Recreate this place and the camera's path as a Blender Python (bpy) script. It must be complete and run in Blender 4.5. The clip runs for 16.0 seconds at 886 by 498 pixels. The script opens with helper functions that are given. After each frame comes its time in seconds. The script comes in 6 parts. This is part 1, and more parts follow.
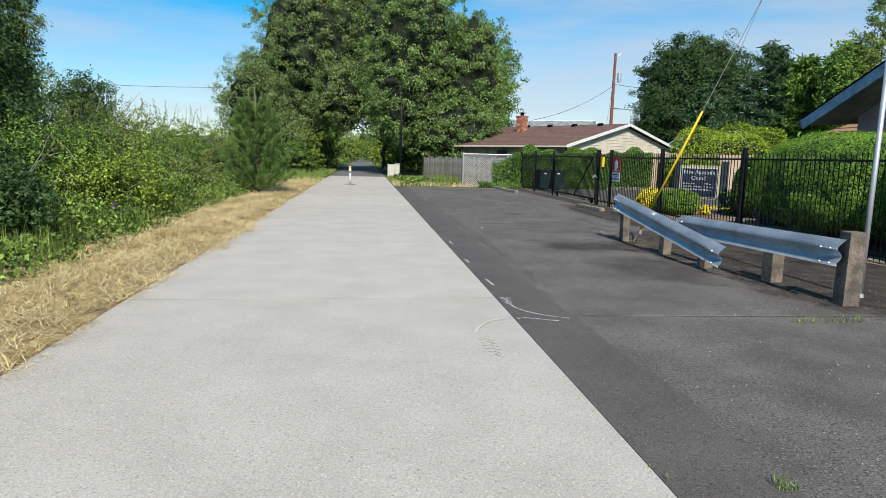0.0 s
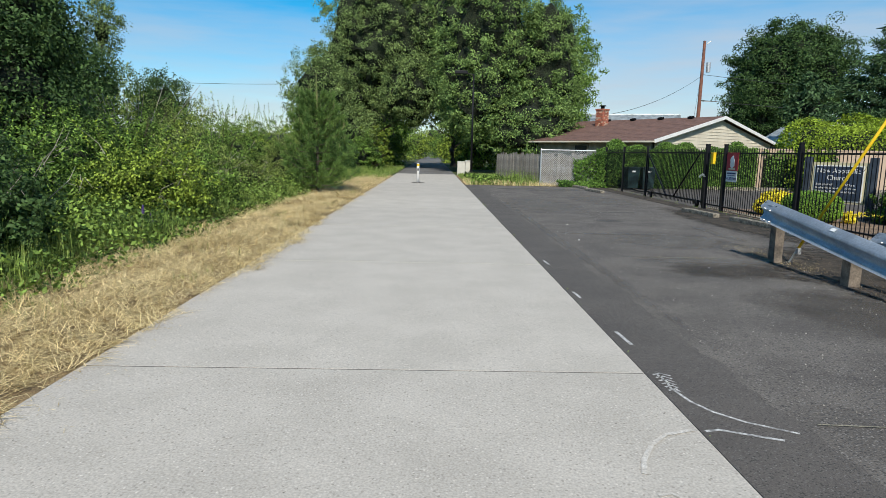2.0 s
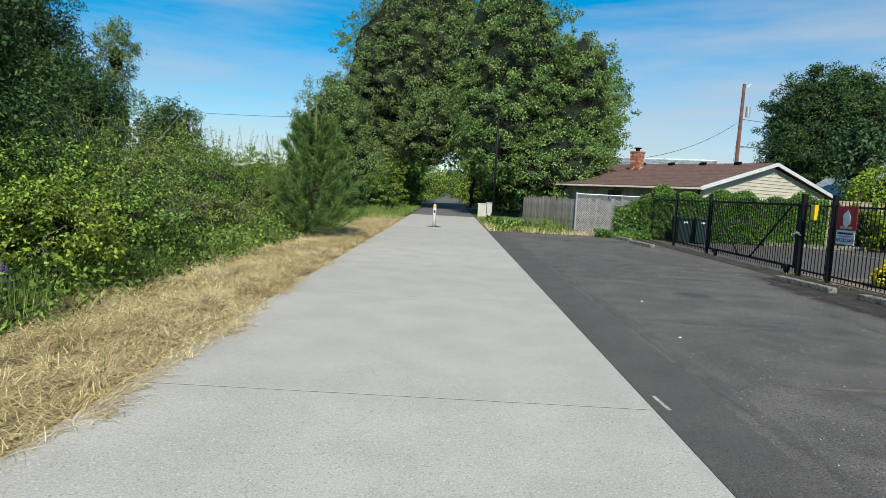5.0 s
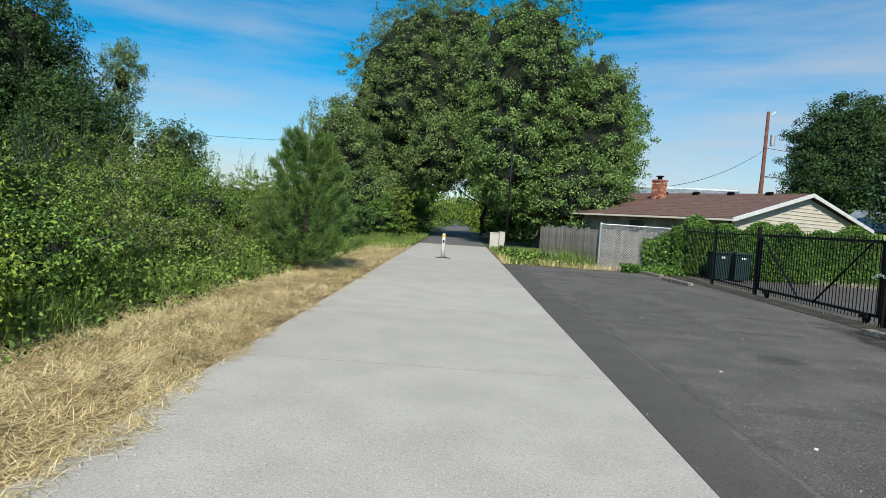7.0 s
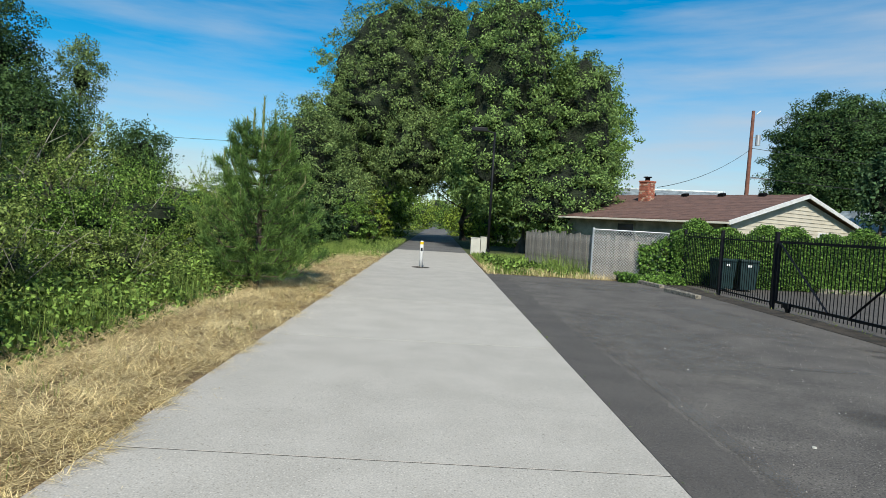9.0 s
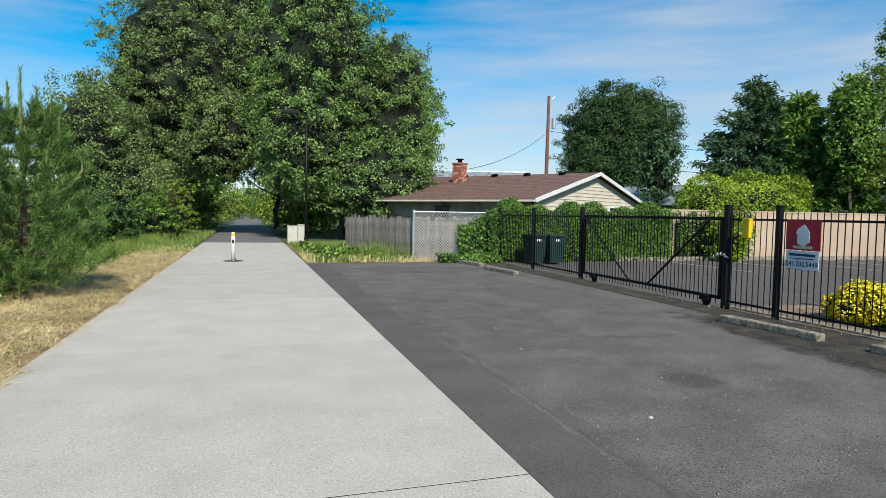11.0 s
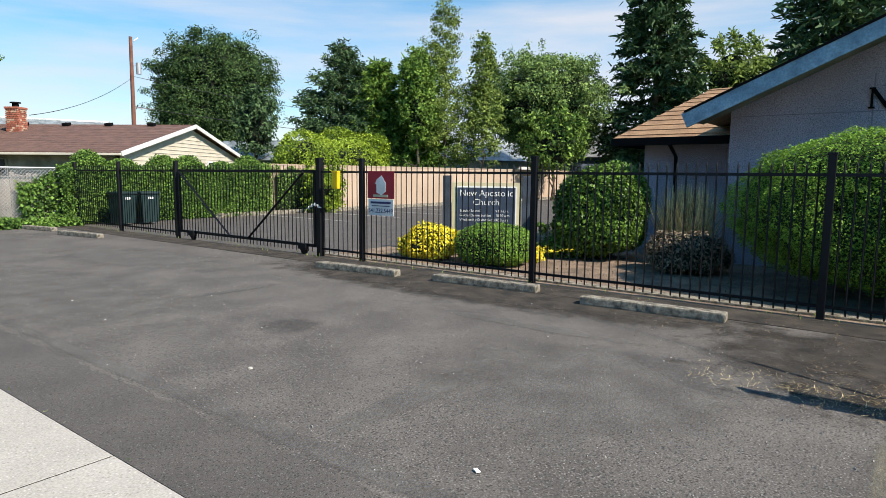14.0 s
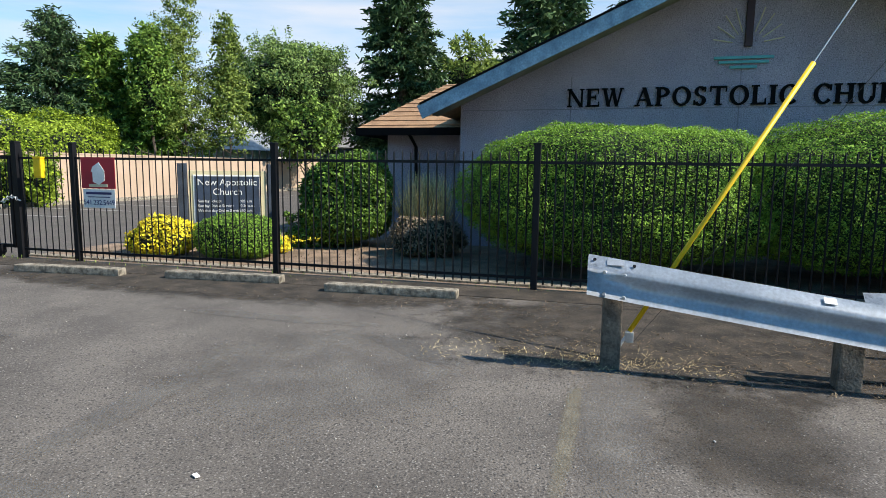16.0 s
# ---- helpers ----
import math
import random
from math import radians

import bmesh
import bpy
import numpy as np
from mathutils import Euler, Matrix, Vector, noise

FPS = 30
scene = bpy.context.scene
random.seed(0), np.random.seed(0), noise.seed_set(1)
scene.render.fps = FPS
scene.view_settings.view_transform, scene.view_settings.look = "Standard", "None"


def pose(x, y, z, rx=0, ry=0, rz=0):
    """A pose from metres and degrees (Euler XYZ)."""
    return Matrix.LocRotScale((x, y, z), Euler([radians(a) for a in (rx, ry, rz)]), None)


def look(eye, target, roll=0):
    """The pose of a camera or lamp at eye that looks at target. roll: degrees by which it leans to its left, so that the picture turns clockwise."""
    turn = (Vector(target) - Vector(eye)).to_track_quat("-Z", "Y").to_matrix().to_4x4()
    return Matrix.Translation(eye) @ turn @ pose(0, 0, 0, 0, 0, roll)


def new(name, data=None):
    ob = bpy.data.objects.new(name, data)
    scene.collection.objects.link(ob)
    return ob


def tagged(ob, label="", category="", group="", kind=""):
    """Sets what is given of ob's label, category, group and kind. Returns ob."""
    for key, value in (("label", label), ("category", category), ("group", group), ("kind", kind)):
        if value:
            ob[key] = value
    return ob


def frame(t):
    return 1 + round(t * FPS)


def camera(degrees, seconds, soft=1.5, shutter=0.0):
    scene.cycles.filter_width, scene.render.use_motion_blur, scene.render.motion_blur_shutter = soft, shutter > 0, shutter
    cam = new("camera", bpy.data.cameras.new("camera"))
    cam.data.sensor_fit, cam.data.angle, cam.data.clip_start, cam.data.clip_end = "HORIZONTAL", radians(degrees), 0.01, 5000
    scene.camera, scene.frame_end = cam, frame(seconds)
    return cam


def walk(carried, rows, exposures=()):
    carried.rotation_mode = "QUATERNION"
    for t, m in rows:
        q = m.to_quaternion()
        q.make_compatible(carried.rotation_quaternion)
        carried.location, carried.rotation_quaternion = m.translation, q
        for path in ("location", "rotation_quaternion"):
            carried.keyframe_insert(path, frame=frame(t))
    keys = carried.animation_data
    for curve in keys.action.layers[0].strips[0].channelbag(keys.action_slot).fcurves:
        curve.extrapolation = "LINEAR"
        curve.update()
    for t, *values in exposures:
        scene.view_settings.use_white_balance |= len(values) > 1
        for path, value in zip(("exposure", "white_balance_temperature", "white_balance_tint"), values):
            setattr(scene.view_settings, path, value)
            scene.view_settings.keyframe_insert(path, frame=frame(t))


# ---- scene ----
cam = camera(70.9, 16.0, soft=0.6)
PATH = [
    (0, (-0.156, -1.772, 1.608), (0.095, 0.19, 1.313), 1.3),
    (0.5, (-0.185, -1.204, 1.582), (-0.02, 0.767, 1.28), -0.0),
    (1, (-0.186, -0.505, 1.567), (-0.15, 1.47, 1.254), 1.0),
    (1.5, (-0.283, 0.007, 1.565), (-0.278, 1.98, 1.237), 0.1),
    (2, (-0.221, 0.835, 1.567), (-0.182, 2.81, 1.258), 1.2),
    (2.5, (-0.272, 1.351, 1.612), (-0.229, 3.339, 1.394), 2.2),
    (3, (-0.252, 2.062, 1.59), (-0.168, 4.049, 1.379), 3.4),
    (3.2, (-0.292, 2.315, 1.605), (-0.233, 4.3, 1.371), 2.7),
    (5.3, (-0.314, 5.283, 1.592), (-0.343, 7.276, 1.434), 2.7),
    (5.5, (-0.338, 5.535, 1.598), (-0.372, 7.532, 1.499), 2.0),
    (6, (-0.321, 6.18, 1.6), (-0.362, 8.178, 1.513), 3.7),
    (6.5, (-0.355, 6.644, 1.615), (-0.437, 8.64, 1.519), 3.4),
    (7, (-0.365, 7.359, 1.606), (-0.411, 9.356, 1.505), 3.8),
    (7.5, (-0.437, 7.805, 1.619), (-0.511, 9.801, 1.523), 3.7),
    (8, (-0.457, 8.632, 1.618), (-0.436, 10.63, 1.526), 3.7),
    (8.2, (-0.39, 8.889, 1.666), (-0.38, 10.887, 1.591), 3.5),
    (10.5, (-0.501, 10.249, 1.728), (-0.186, 12.219, 1.597), 0.9),
    (11, (-0.407, 10.303, 1.7), (0.187, 12.21, 1.587), 1.0),
    (11.5, (-0.393, 10.3, 1.696), (0.403, 12.132, 1.585), 1.2),
    (12, (-0.38, 10.277, 1.709), (0.608, 12.009, 1.563), 1.2),
    (12.5, (-0.338, 10.334, 1.686), (0.797, 11.969, 1.497), 0.9),
    (13, (-0.289, 10.338, 1.685), (1.007, 11.845, 1.462), 1.0),
    (13.5, (-0.268, 10.319, 1.683), (1.188, 11.67, 1.453), 1.0),
    (14, (-0.241, 10.312, 1.653), (1.336, 11.52, 1.416), 0.5),
    (14.5, (-0.235, 10.367, 1.621), (1.457, 11.408, 1.389), 0.4),
    (15, (-0.262, 10.398, 1.64), (1.536, 11.238, 1.39), 0.2),
    (15.5, (-0.18, 10.274, 1.621), (1.681, 10.967, 1.381), 0.1),
    (16, (-0.081, 10.142, 1.6), (1.831, 10.67, 1.343), 0.7),
]
walk(cam, [(t, look(e, g, r)) for t, e, g, r in PATH],
     exposures=[(0, 0.14, 6650, 10), (2.5, -0.03, 6550, 9), (5.5, -0.02, 6500, 7), (8, -0.02, 6500, 7), (10.5, 0.03, 6550, 8), (11.5, 0.24, 6550, 9), (12.5, 0.31, 6650, 10), (14, 0.46, 6900, 12), (16, 0.6, 6900, 12)])

# ---- world, sun, exposure ----
SUN_DIR = Vector((-0.03, -1.0, 0.90)).normalized()
world = bpy.data.worlds.new("sky")
scene.world = world
world.use_nodes = True
wn = world.node_tree
wn.nodes.clear()
w_out = wn.nodes.new("ShaderNodeOutputWorld")
w_bg = wn.nodes.new("ShaderNodeBackground")
w_sky = wn.nodes.new("ShaderNodeTexSky")
w_sky.sky_type = "NISHITA"
w_sky.sun_disc = False
w_sky.sun_elevation = math.asin(SUN_DIR.z)
w_sky.sun_rotation = math.atan2(SUN_DIR.x, SUN_DIR.y)
w_sky.air_density, w_sky.dust_density, w_sky.ozone_density = 1.0, 0.1, 5.0
w_tc = wn.nodes.new("ShaderNodeTexCoord")
w_map = wn.nodes.new("ShaderNodeMapping")
w_map.inputs["Scale"].default_value = (1.3, 1.3, 9.5)
w_noise = wn.nodes.new("ShaderNodeTexNoise")
w_noise.inputs["Scale"].default_value = 1.7
w_noise.inputs["Detail"].default_value = 7.0
w_noise.inputs["Roughness"].default_value = 0.55
w_sep = wn.nodes.new("ShaderNodeSeparateXYZ")
w_low = wn.nodes.new("ShaderNodeMapRange")
for k, v in (("From Min", 0.03), ("From Max", 0.30), ("To Min", 0.27), ("To Max", -0.05)):
    w_low.inputs[k].default_value = v
w_add = wn.nodes.new("ShaderNodeMath")
w_ramp = wn.nodes.new("ShaderNodeMapRange")
for k, v in (("From Min", 0.42), ("From Max", 0.95), ("To Min", 0.0), ("To Max", 0.85)):
    w_ramp.inputs[k].default_value = v
w_mix = wn.nodes.new("ShaderNodeMix")
w_mix.data_type = "RGBA"
w_mix.inputs["B"].default_value = (6.6, 7.0, 7.8, 1)
w_side, w_add2 = wn.nodes.new("ShaderNodeMapRange"), wn.nodes.new("ShaderNodeMath")
for k, v in (("From Min", 0.1), ("From Max", 0.75), ("To Min", 0.0), ("To Max", 0.26)):
    w_side.inputs[k].default_value = v
wl = wn.links.new
wl(w_tc.outputs["Generated"], w_map.inputs["Vector"])
wl(w_map.outputs["Vector"], w_noise.inputs["Vector"])
wl(w_tc.outputs["Generated"], w_sep.inputs["Vector"])
wl(w_sep.outputs["Z"], w_low.inputs["Value"])
wl(w_noise.outputs["Fac"], w_add.inputs[0])
wl(w_low.outputs["Result"], w_add.inputs[1])
wl(w_sep.outputs["X"], w_side.inputs["Value"])
wl(w_add.outputs["Value"], w_add2.inputs[0])
wl(w_side.outputs["Result"], w_add2.inputs[1])
wl(w_add2.outputs["Value"], w_ramp.inputs["Value"])
wl(w_ramp.outputs["Result"], w_mix.inputs["Factor"])
w_hsv = wn.nodes.new("ShaderNodeHueSaturation")
w_hsv.inputs["Hue"].default_value = 0.487
w_hsv.inputs["Saturation"].default_value = 1.45
w_hsv.inputs["Value"].default_value = 1.52
wl(w_sky.outputs["Color"], w_hsv.inputs["Color"])
wl(w_hsv.outputs["Color"], w_mix.inputs["A"])
wl(w_mix.outputs["Result"], w_bg.inputs["Color"])
w_bg.inputs["Strength"].default_value = 0.088
wl(w_bg.outputs["Background"], w_out.inputs["Surface"])

sun_data = bpy.data.lights.new("sun", "SUN")
sun_data.energy, sun_data.angle, sun_data.color = 5.0, radians(0.55), (1.0, 0.95, 0.86)
sun = new("sun", sun_data)
sun.matrix_world = look((0, -20, 30), Vector((0, -20, 30)) - SUN_DIR)


# ---- materials ----
def material(name, base, dark=None, rough=0.8, metal=0.0, scale=3.0, fine=60.0, bump=0.2, fine_amount=0.25,
             spread=0.5, per_object=0.0, per_island=0.0, coords="Object", depth=0.01, lo=0.35, hi=0.65, specks=(), spec=0.5):
    """Two scales of colour noise, fine relief, and variation between pieces."""
    m = bpy.data.materials.new(name)
    m.use_nodes = True
    t = m.node_tree
    n, link = t.nodes, t.links.new
    p = n["Principled BSDF"]
    p.inputs["Roughness"].default_value, p.inputs["Metallic"].default_value = rough, metal
    p.inputs["Specular IOR Level"].default_value = spec
    tc = n.new("ShaderNodeTexCoord")
    big, small = n.new("ShaderNodeTexNoise"), n.new("ShaderNodeTexNoise")
    for nd, s, d in ((big, scale, 6), (small, fine, 3)):
        nd.inputs["Scale"].default_value, nd.inputs["Detail"].default_value = s, d
        link(tc.outputs[coords], nd.inputs["Vector"])
    ramp = n.new("ShaderNodeMapRange")
    ramp.inputs["From Min"].default_value, ramp.inputs["From Max"].default_value = lo, hi
    link(big.outputs["Fac"], ramp.inputs["Value"])
    mix = n.new("ShaderNodeMix")
    mix.data_type = "RGBA"
    dark = dark or tuple(c * (1 - spread) for c in base)
    mix.inputs["A"].default_value, mix.inputs["B"].default_value = (*dark, 1), (*base, 1)
    link(ramp.outputs["Result"], mix.inputs["Factor"])
    colour = mix.outputs["Result"]
    for s_scale, s_size, s_share, s_colour in specks:
        vo = n.new("ShaderNodeTexVoronoi")
        vo.inputs["Scale"].default_value = s_scale
        link(tc.outputs[coords], vo.inputs["Vector"])
        sep = n.new("ShaderNodeSeparateColor")
        link(vo.outputs["Color"], sep.inputs["Color"])
        near, pick, both = (n.new("ShaderNodeMath") for _ in range(3))
        near.operation, pick.operation, both.operation = "LESS_THAN", "LESS_THAN", "MULTIPLY"
        near.inputs[1].default_value, pick.inputs[1].default_value = s_size, s_share
        link(vo.outputs["Distance"], near.inputs[0])
        link(sep.outputs["Red"], pick.inputs[0])
        link(near.outputs["Value"], both.inputs[0])
        link(pick.outputs["Value"], both.inputs[1])
        sm = n.new("ShaderNodeMix")
        sm.data_type = "RGBA"
        sm.inputs["B"].default_value = (*s_colour, 1)
        link(colour, sm.inputs["A"])
        link(both.outputs["Value"], sm.inputs["Factor"])
        colour = sm.outputs["Result"]
    hsv = n.new("ShaderNodeHueSaturation")
    link(colour, hsv.inputs["Color"])
    val = n.new("ShaderNodeMapRange")
    val.inputs["From Min"].default_value, val.inputs["From Max"].default_value = 0.3, 0.7
    val.inputs["To Min"].default_value, val.inputs["To Max"].default_value = 1 - fine_amount, 1 + fine_amount
    link(small.outputs["Fac"], val.inputs["Value"])
    last = val.outputs["Result"]
    for amount, source in ((per_object, ("ShaderNodeObjectInfo", "Random")), (per_island, ("ShaderNodeNewGeometry", "Random Per Island"))):
        if amount:
            nd = n.new(source[0])
            mr = n.new("ShaderNodeMapRange")
            mr.inputs["To Min"].default_value, mr.inputs["To Max"].default_value = 1 - amount, 1 + amount
            link(nd.outputs[source[1]], mr.inputs["Value"])
            mul = n.new("ShaderNodeMath")
            mul.operation = "MULTIPLY"
            link(last, mul.inputs[0])
            link(mr.outputs["Result"], mul.inputs[1])
            last = mul.outputs["Value"]
    link(last, hsv.inputs["Value"])
    link(hsv.outputs["Color"], p.inputs["Base Color"])
    if bump:
        b = n.new("ShaderNodeBump")
        b.inputs["Strength"].default_value, b.inputs["Distance"].default_value = bump, depth
        link(small.outputs["Fac"], b.inputs["Height"])
        link(b.outputs["Normal"], p.inputs["Normal"])
    return m


def leaf_material(name, base, second, trans=0.35, rough=0.68, var=0.38):
    m = bpy.data.materials.new(name)
    m.use_nodes = True
    t = m.node_tree
    n, link = t.nodes, t.links.new
    p, out = n["Principled BSDF"], n["Material Output"]
    p.inputs["Roughness"].default_value, p.inputs["Specular IOR Level"].default_value = rough, 0.22
    geo, tc, noi = n.new("ShaderNodeNewGeometry"), n.new("ShaderNodeTexCoord"), n.new("ShaderNodeTexNoise")
    noi.inputs["Scale"].default_value, noi.inputs["Detail"].default_value = 0.9, 3
    link(tc.outputs["Object"], noi.inputs["Vector"])
    add = n.new("ShaderNodeMath")
    add.operation = "MULTIPLY_ADD"
    link(geo.outputs["Random Per Island"], add.inputs[0])
    add.inputs[1].default_value = 0.6
    link(noi.outputs["Fac"], add.inputs[2])
    mr = n.new("ShaderNodeMapRange")
    mr.inputs["From Min"].default_value, mr.inputs["From Max"].default_value = 0.45, 1.1
    link(add.outputs["Value"], mr.inputs["Value"])
    mix = n.new("ShaderNodeMix")
    mix.data_type = "RGBA"
    mix.inputs["A"].default_value, mix.inputs["B"].default_value = (*base, 1), (*second, 1)
    link(mr.outputs["Result"], mix.inputs["Factor"])
    hsv = n.new("ShaderNodeHueSaturation")
    v = n.new("ShaderNodeMapRange")
    v.inputs["To Min"].default_value, v.inputs["To Max"].default_value = 1 - var, 1 + var
    link(geo.outputs["Random Per Island"], v.inputs["Value"])
    link(v.outputs["Result"], hsv.inputs["Value"])
    link(mix.outputs["Result"], hsv.inputs["Color"])
    link(hsv.outputs["Color"], p.inputs["Base Color"])
    tr, ms = n.new("ShaderNodeBsdfTranslucent"), n.new("ShaderNodeMixShader")
    link(hsv.outputs["Color"], tr.inputs["Color"])
    ms.inputs["Fac"].default_value = trans * 0.65
    link(p.outputs["BSDF"], ms.inputs[1])
    link(tr.outputs["BSDF"], ms.inputs[2])
    link(ms.outputs["Shader"], out.inputs["Surface"])
    return m


def plain(name, base, rough=0.6, metal=0.0, **kw):
    return material(name, base, rough=rough, metal=metal, spread=kw.pop("spread", 0.15), fine_amount=kw.pop("fine_amount", 0.08),
                    bump=kw.pop("bump", 0.05), **kw)


M = {}
M["concrete"] = material("concrete", (0.474, 0.438, 0.384), (0.418, 0.386, 0.336), 0.9, scale=1.5, fine=75, bump=0.2, fine_amount=0.2, per_object=0.04, depth=0.003,
                         specks=((9, 0.055, 0.2, (0.15, 0.135, 0.115)), (17, 0.1, 0.16, (0.27, 0.245, 0.21)), (48, 0.36, 0.14, (0.335, 0.308, 0.268)), (55, 0.36, 0.14, (0.55, 0.515, 0.455))))
M["asphalt_old"] = material("asphalt_old", (0.144, 0.129, 0.113), (0.09, 0.08, 0.071), 0.92, scale=1.3, fine=70, bump=0.9, fine_amount=0.42, depth=0.008,
                            specks=((58, 0.5, 0.25, (0.055, 0.05, 0.046)), (72, 0.45, 0.2, (0.195, 0.18, 0.162)), (34, 0.15, 0.05, (0.29, 0.27, 0.245)), (7, 0.08, 0.1, (0.05, 0.046, 0.042))))
# own tone of the newer strip; on the inner car park, painted shade
M["asphalt_new_and_shade"] = material("asphalt_new_and_shade", (0.106, 0.094, 0.083), (0.08, 0.071, 0.063), 0.9, scale=1.2, fine=150, bump=0.5, fine_amount=0.4, specks=((90, 0.45, 0.14, (0.15, 0.14, 0.13)), (80, 0.45, 0.2, (0.038, 0.036, 0.033))), depth=0.004)
M["asphalt_far"] = material("asphalt_far", (0.16, 0.155, 0.15), (0.11, 0.105, 0.1), 0.92, scale=0.6, fine=80, bump=0.4, fine_amount=0.3)
M["oil"] = material("oil", (0.045, 0.042, 0.04), (0.03, 0.028, 0.027), 0.75, scale=2, fine=110, bump=0.7, fine_amount=0.4)
M["dust"] = material("dust", (0.20, 0.188, 0.17), (0.13, 0.12, 0.11), 0.95, scale=2.5, fine=70, bump=0.7, fine_amount=0.45)
M["moss"] = material("moss", (0.29, 0.262, 0.19), (0.18, 0.165, 0.12), 0.95, scale=6, fine=90, bump=0.7, fine_amount=0.45)
M["litter"] = leaf_material("litter", (0.09, 0.065, 0.042), (0.20, 0.15, 0.095), 0.1, 0.8)
M["grit"] = material("grit", (0.36, 0.34, 0.30), (0.12, 0.11, 0.10), 0.9, scale=40, per_island=0.4)
M["soil"] = material("soil", (0.33, 0.235, 0.165), (0.16, 0.115, 0.08), 0.95, scale=2.5, fine=45, bump=1.0, fine_amount=0.45, depth=0.03)
M["dirt"] = material("dirt", (0.082, 0.066, 0.05), (0.028, 0.024, 0.019), 0.95, scale=3.2, fine=110, bump=1.0, fine_amount=0.45, depth=0.02)
M["meadow"] = material("meadow", (0.09, 0.12, 0.03), (0.05, 0.055, 0.02), 0.95, scale=0.8, fine=30, bump=0.8, fine_amount=0.4, depth=0.05)
M["straw_ground"] = material("straw_ground", (0.38, 0.27, 0.13), (0.2, 0.135, 0.07), 0.95, scale=2.2, fine=70, bump=1.0, fine_amount=0.4, depth=0.03)
M["straw"] = leaf_material("straw", (0.50, 0.375, 0.155), (0.80, 0.665, 0.37), 0.2, 0.7, 0.5)
M["grass"] = leaf_material("grass", (0.10, 0.175, 0.035), (0.27, 0.35, 0.085), 0.3, 0.6)
M["weed"] = leaf_material("weed", (0.032, 0.078, 0.015), (0.20, 0.30, 0.06), 0.2, var=0.6)
M["shrub"] = leaf_material("shrub", (0.028, 0.072, 0.014), (0.18, 0.29, 0.052), 0.2, var=0.6)
M["shrub_yellow"] = leaf_material("shrub_yellow", (0.065, 0.12, 0.016), (0.265, 0.35, 0.05), 0.2, var=0.6)
M["shrub_olive"] = leaf_material("shrub_olive", (0.062, 0.1, 0.024), (0.25, 0.32, 0.08), 0.25, var=0.5)
M["tree_green"] = leaf_material("tree_green", (0.075, 0.14, 0.04), (0.215, 0.32, 0.09), 0.24, var=0.48)
M["tree_grey"] = leaf_material("tree_grey", (0.08, 0.128, 0.042), (0.205, 0.285, 0.092), 0.22, var=0.48)
M["tree_bright"] = leaf_material("tree_bright", (0.055, 0.125, 0.024), (0.21, 0.34, 0.06), 0.35)
M["tree_dark"] = leaf_material("tree_dark", (0.02, 0.05, 0.016), (0.075, 0.135, 0.038), 0.2)
M["tree_yellow"] = leaf_material("tree_yellow", (0.08, 0.14, 0.03), (0.24, 0.32, 0.07), 0.35)
M["needles"] = leaf_material("needles", (0.024, 0.06, 0.026), (0.085, 0.15, 0.058), 0.15)
M["pine"] = leaf_material("pine", (0.055, 0.12, 0.032), (0.16, 0.26, 0.06), 0.2)
M["candle"] = material("candle", (0.24, 0.235, 0.10), (0.12, 0.14, 0.05), 0.8, scale=30)
M["hedge"] = leaf_material("hedge", (0.085, 0.20, 0.026), (0.27, 0.45, 0.065), 0.4, var=0.3)
# dark green painted as the shade deep inside the clipped hedges
M["hedge_shade"] = material("hedge_shade", (0.03, 0.06, 0.015), (0.012, 0.022, 0.007), 1.0, scale=5, fine=30, bump=1.0, depth=0.08, fine_amount=0.5)
M["laurel"] = leaf_material("laurel", (0.035, 0.09, 0.015), (0.17, 0.29, 0.045), 0.25, 0.4)
M["gold"] = leaf_material("gold", (0.72, 0.58, 0.02), (0.95, 0.83, 0.08), 0.3)
M["ivy"] = leaf_material("ivy", (0.03, 0.08, 0.015), (0.15, 0.265, 0.048), 0.25, var=0.48)
M["lime"] = leaf_material("lime", (0.13, 0.21, 0.018), (0.30, 0.40, 0.04), 0.35)
# dark tone painted as shade inside shrubs and ivy
M["inner_shade"] = material("inner_shade", (0.02, 0.032, 0.011), rough=1.0, scale=4, fine=30, bump=1.0, depth=0.05)
# near-black that paints shade into the gaps of crowns and domed shrubs
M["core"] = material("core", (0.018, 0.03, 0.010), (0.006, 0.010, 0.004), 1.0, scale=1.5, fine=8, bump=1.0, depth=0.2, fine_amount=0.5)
M["bark"] = material("bark", (0.13, 0.10, 0.075), (0.07, 0.055, 0.04), 0.95, scale=3, fine=25, bump=1.0, depth=0.04)
M["twig"] = material("twig", (0.42, 0.38, 0.32), rough=0.9)
M["lavender"] = leaf_material("lavender", (0.15, 0.115, 0.08), (0.33, 0.26, 0.18), 0.2)
M["steel"] = material("steel", (0.62, 0.68, 0.74), (0.46, 0.52, 0.58), 0.38, 0.45, scale=3, fine=40, bump=0.1, fine_amount=0.12)
M["mesh"] = plain("mesh", (0.55, 0.56, 0.56), 0.6, 0.2)
M["filler"] = plain("filler", (0.03, 0.028, 0.026), 0.95, spec=0.1)
M["lupine"] = plain("lupine", (0.10, 0.065, 0.22), 0.85)
M["galv"] = plain("galv", (0.55, 0.57, 0.58), 0.45, 0.6)
M["post_wood"] = material("post_wood", (0.21, 0.17, 0.13), (0.085, 0.07, 0.055), 0.9, scale=6, fine=50, bump=0.7, fine_amount=0.3)
M["iron"] = plain("iron", (0.007, 0.0075, 0.010), 0.5, spec=0.25)
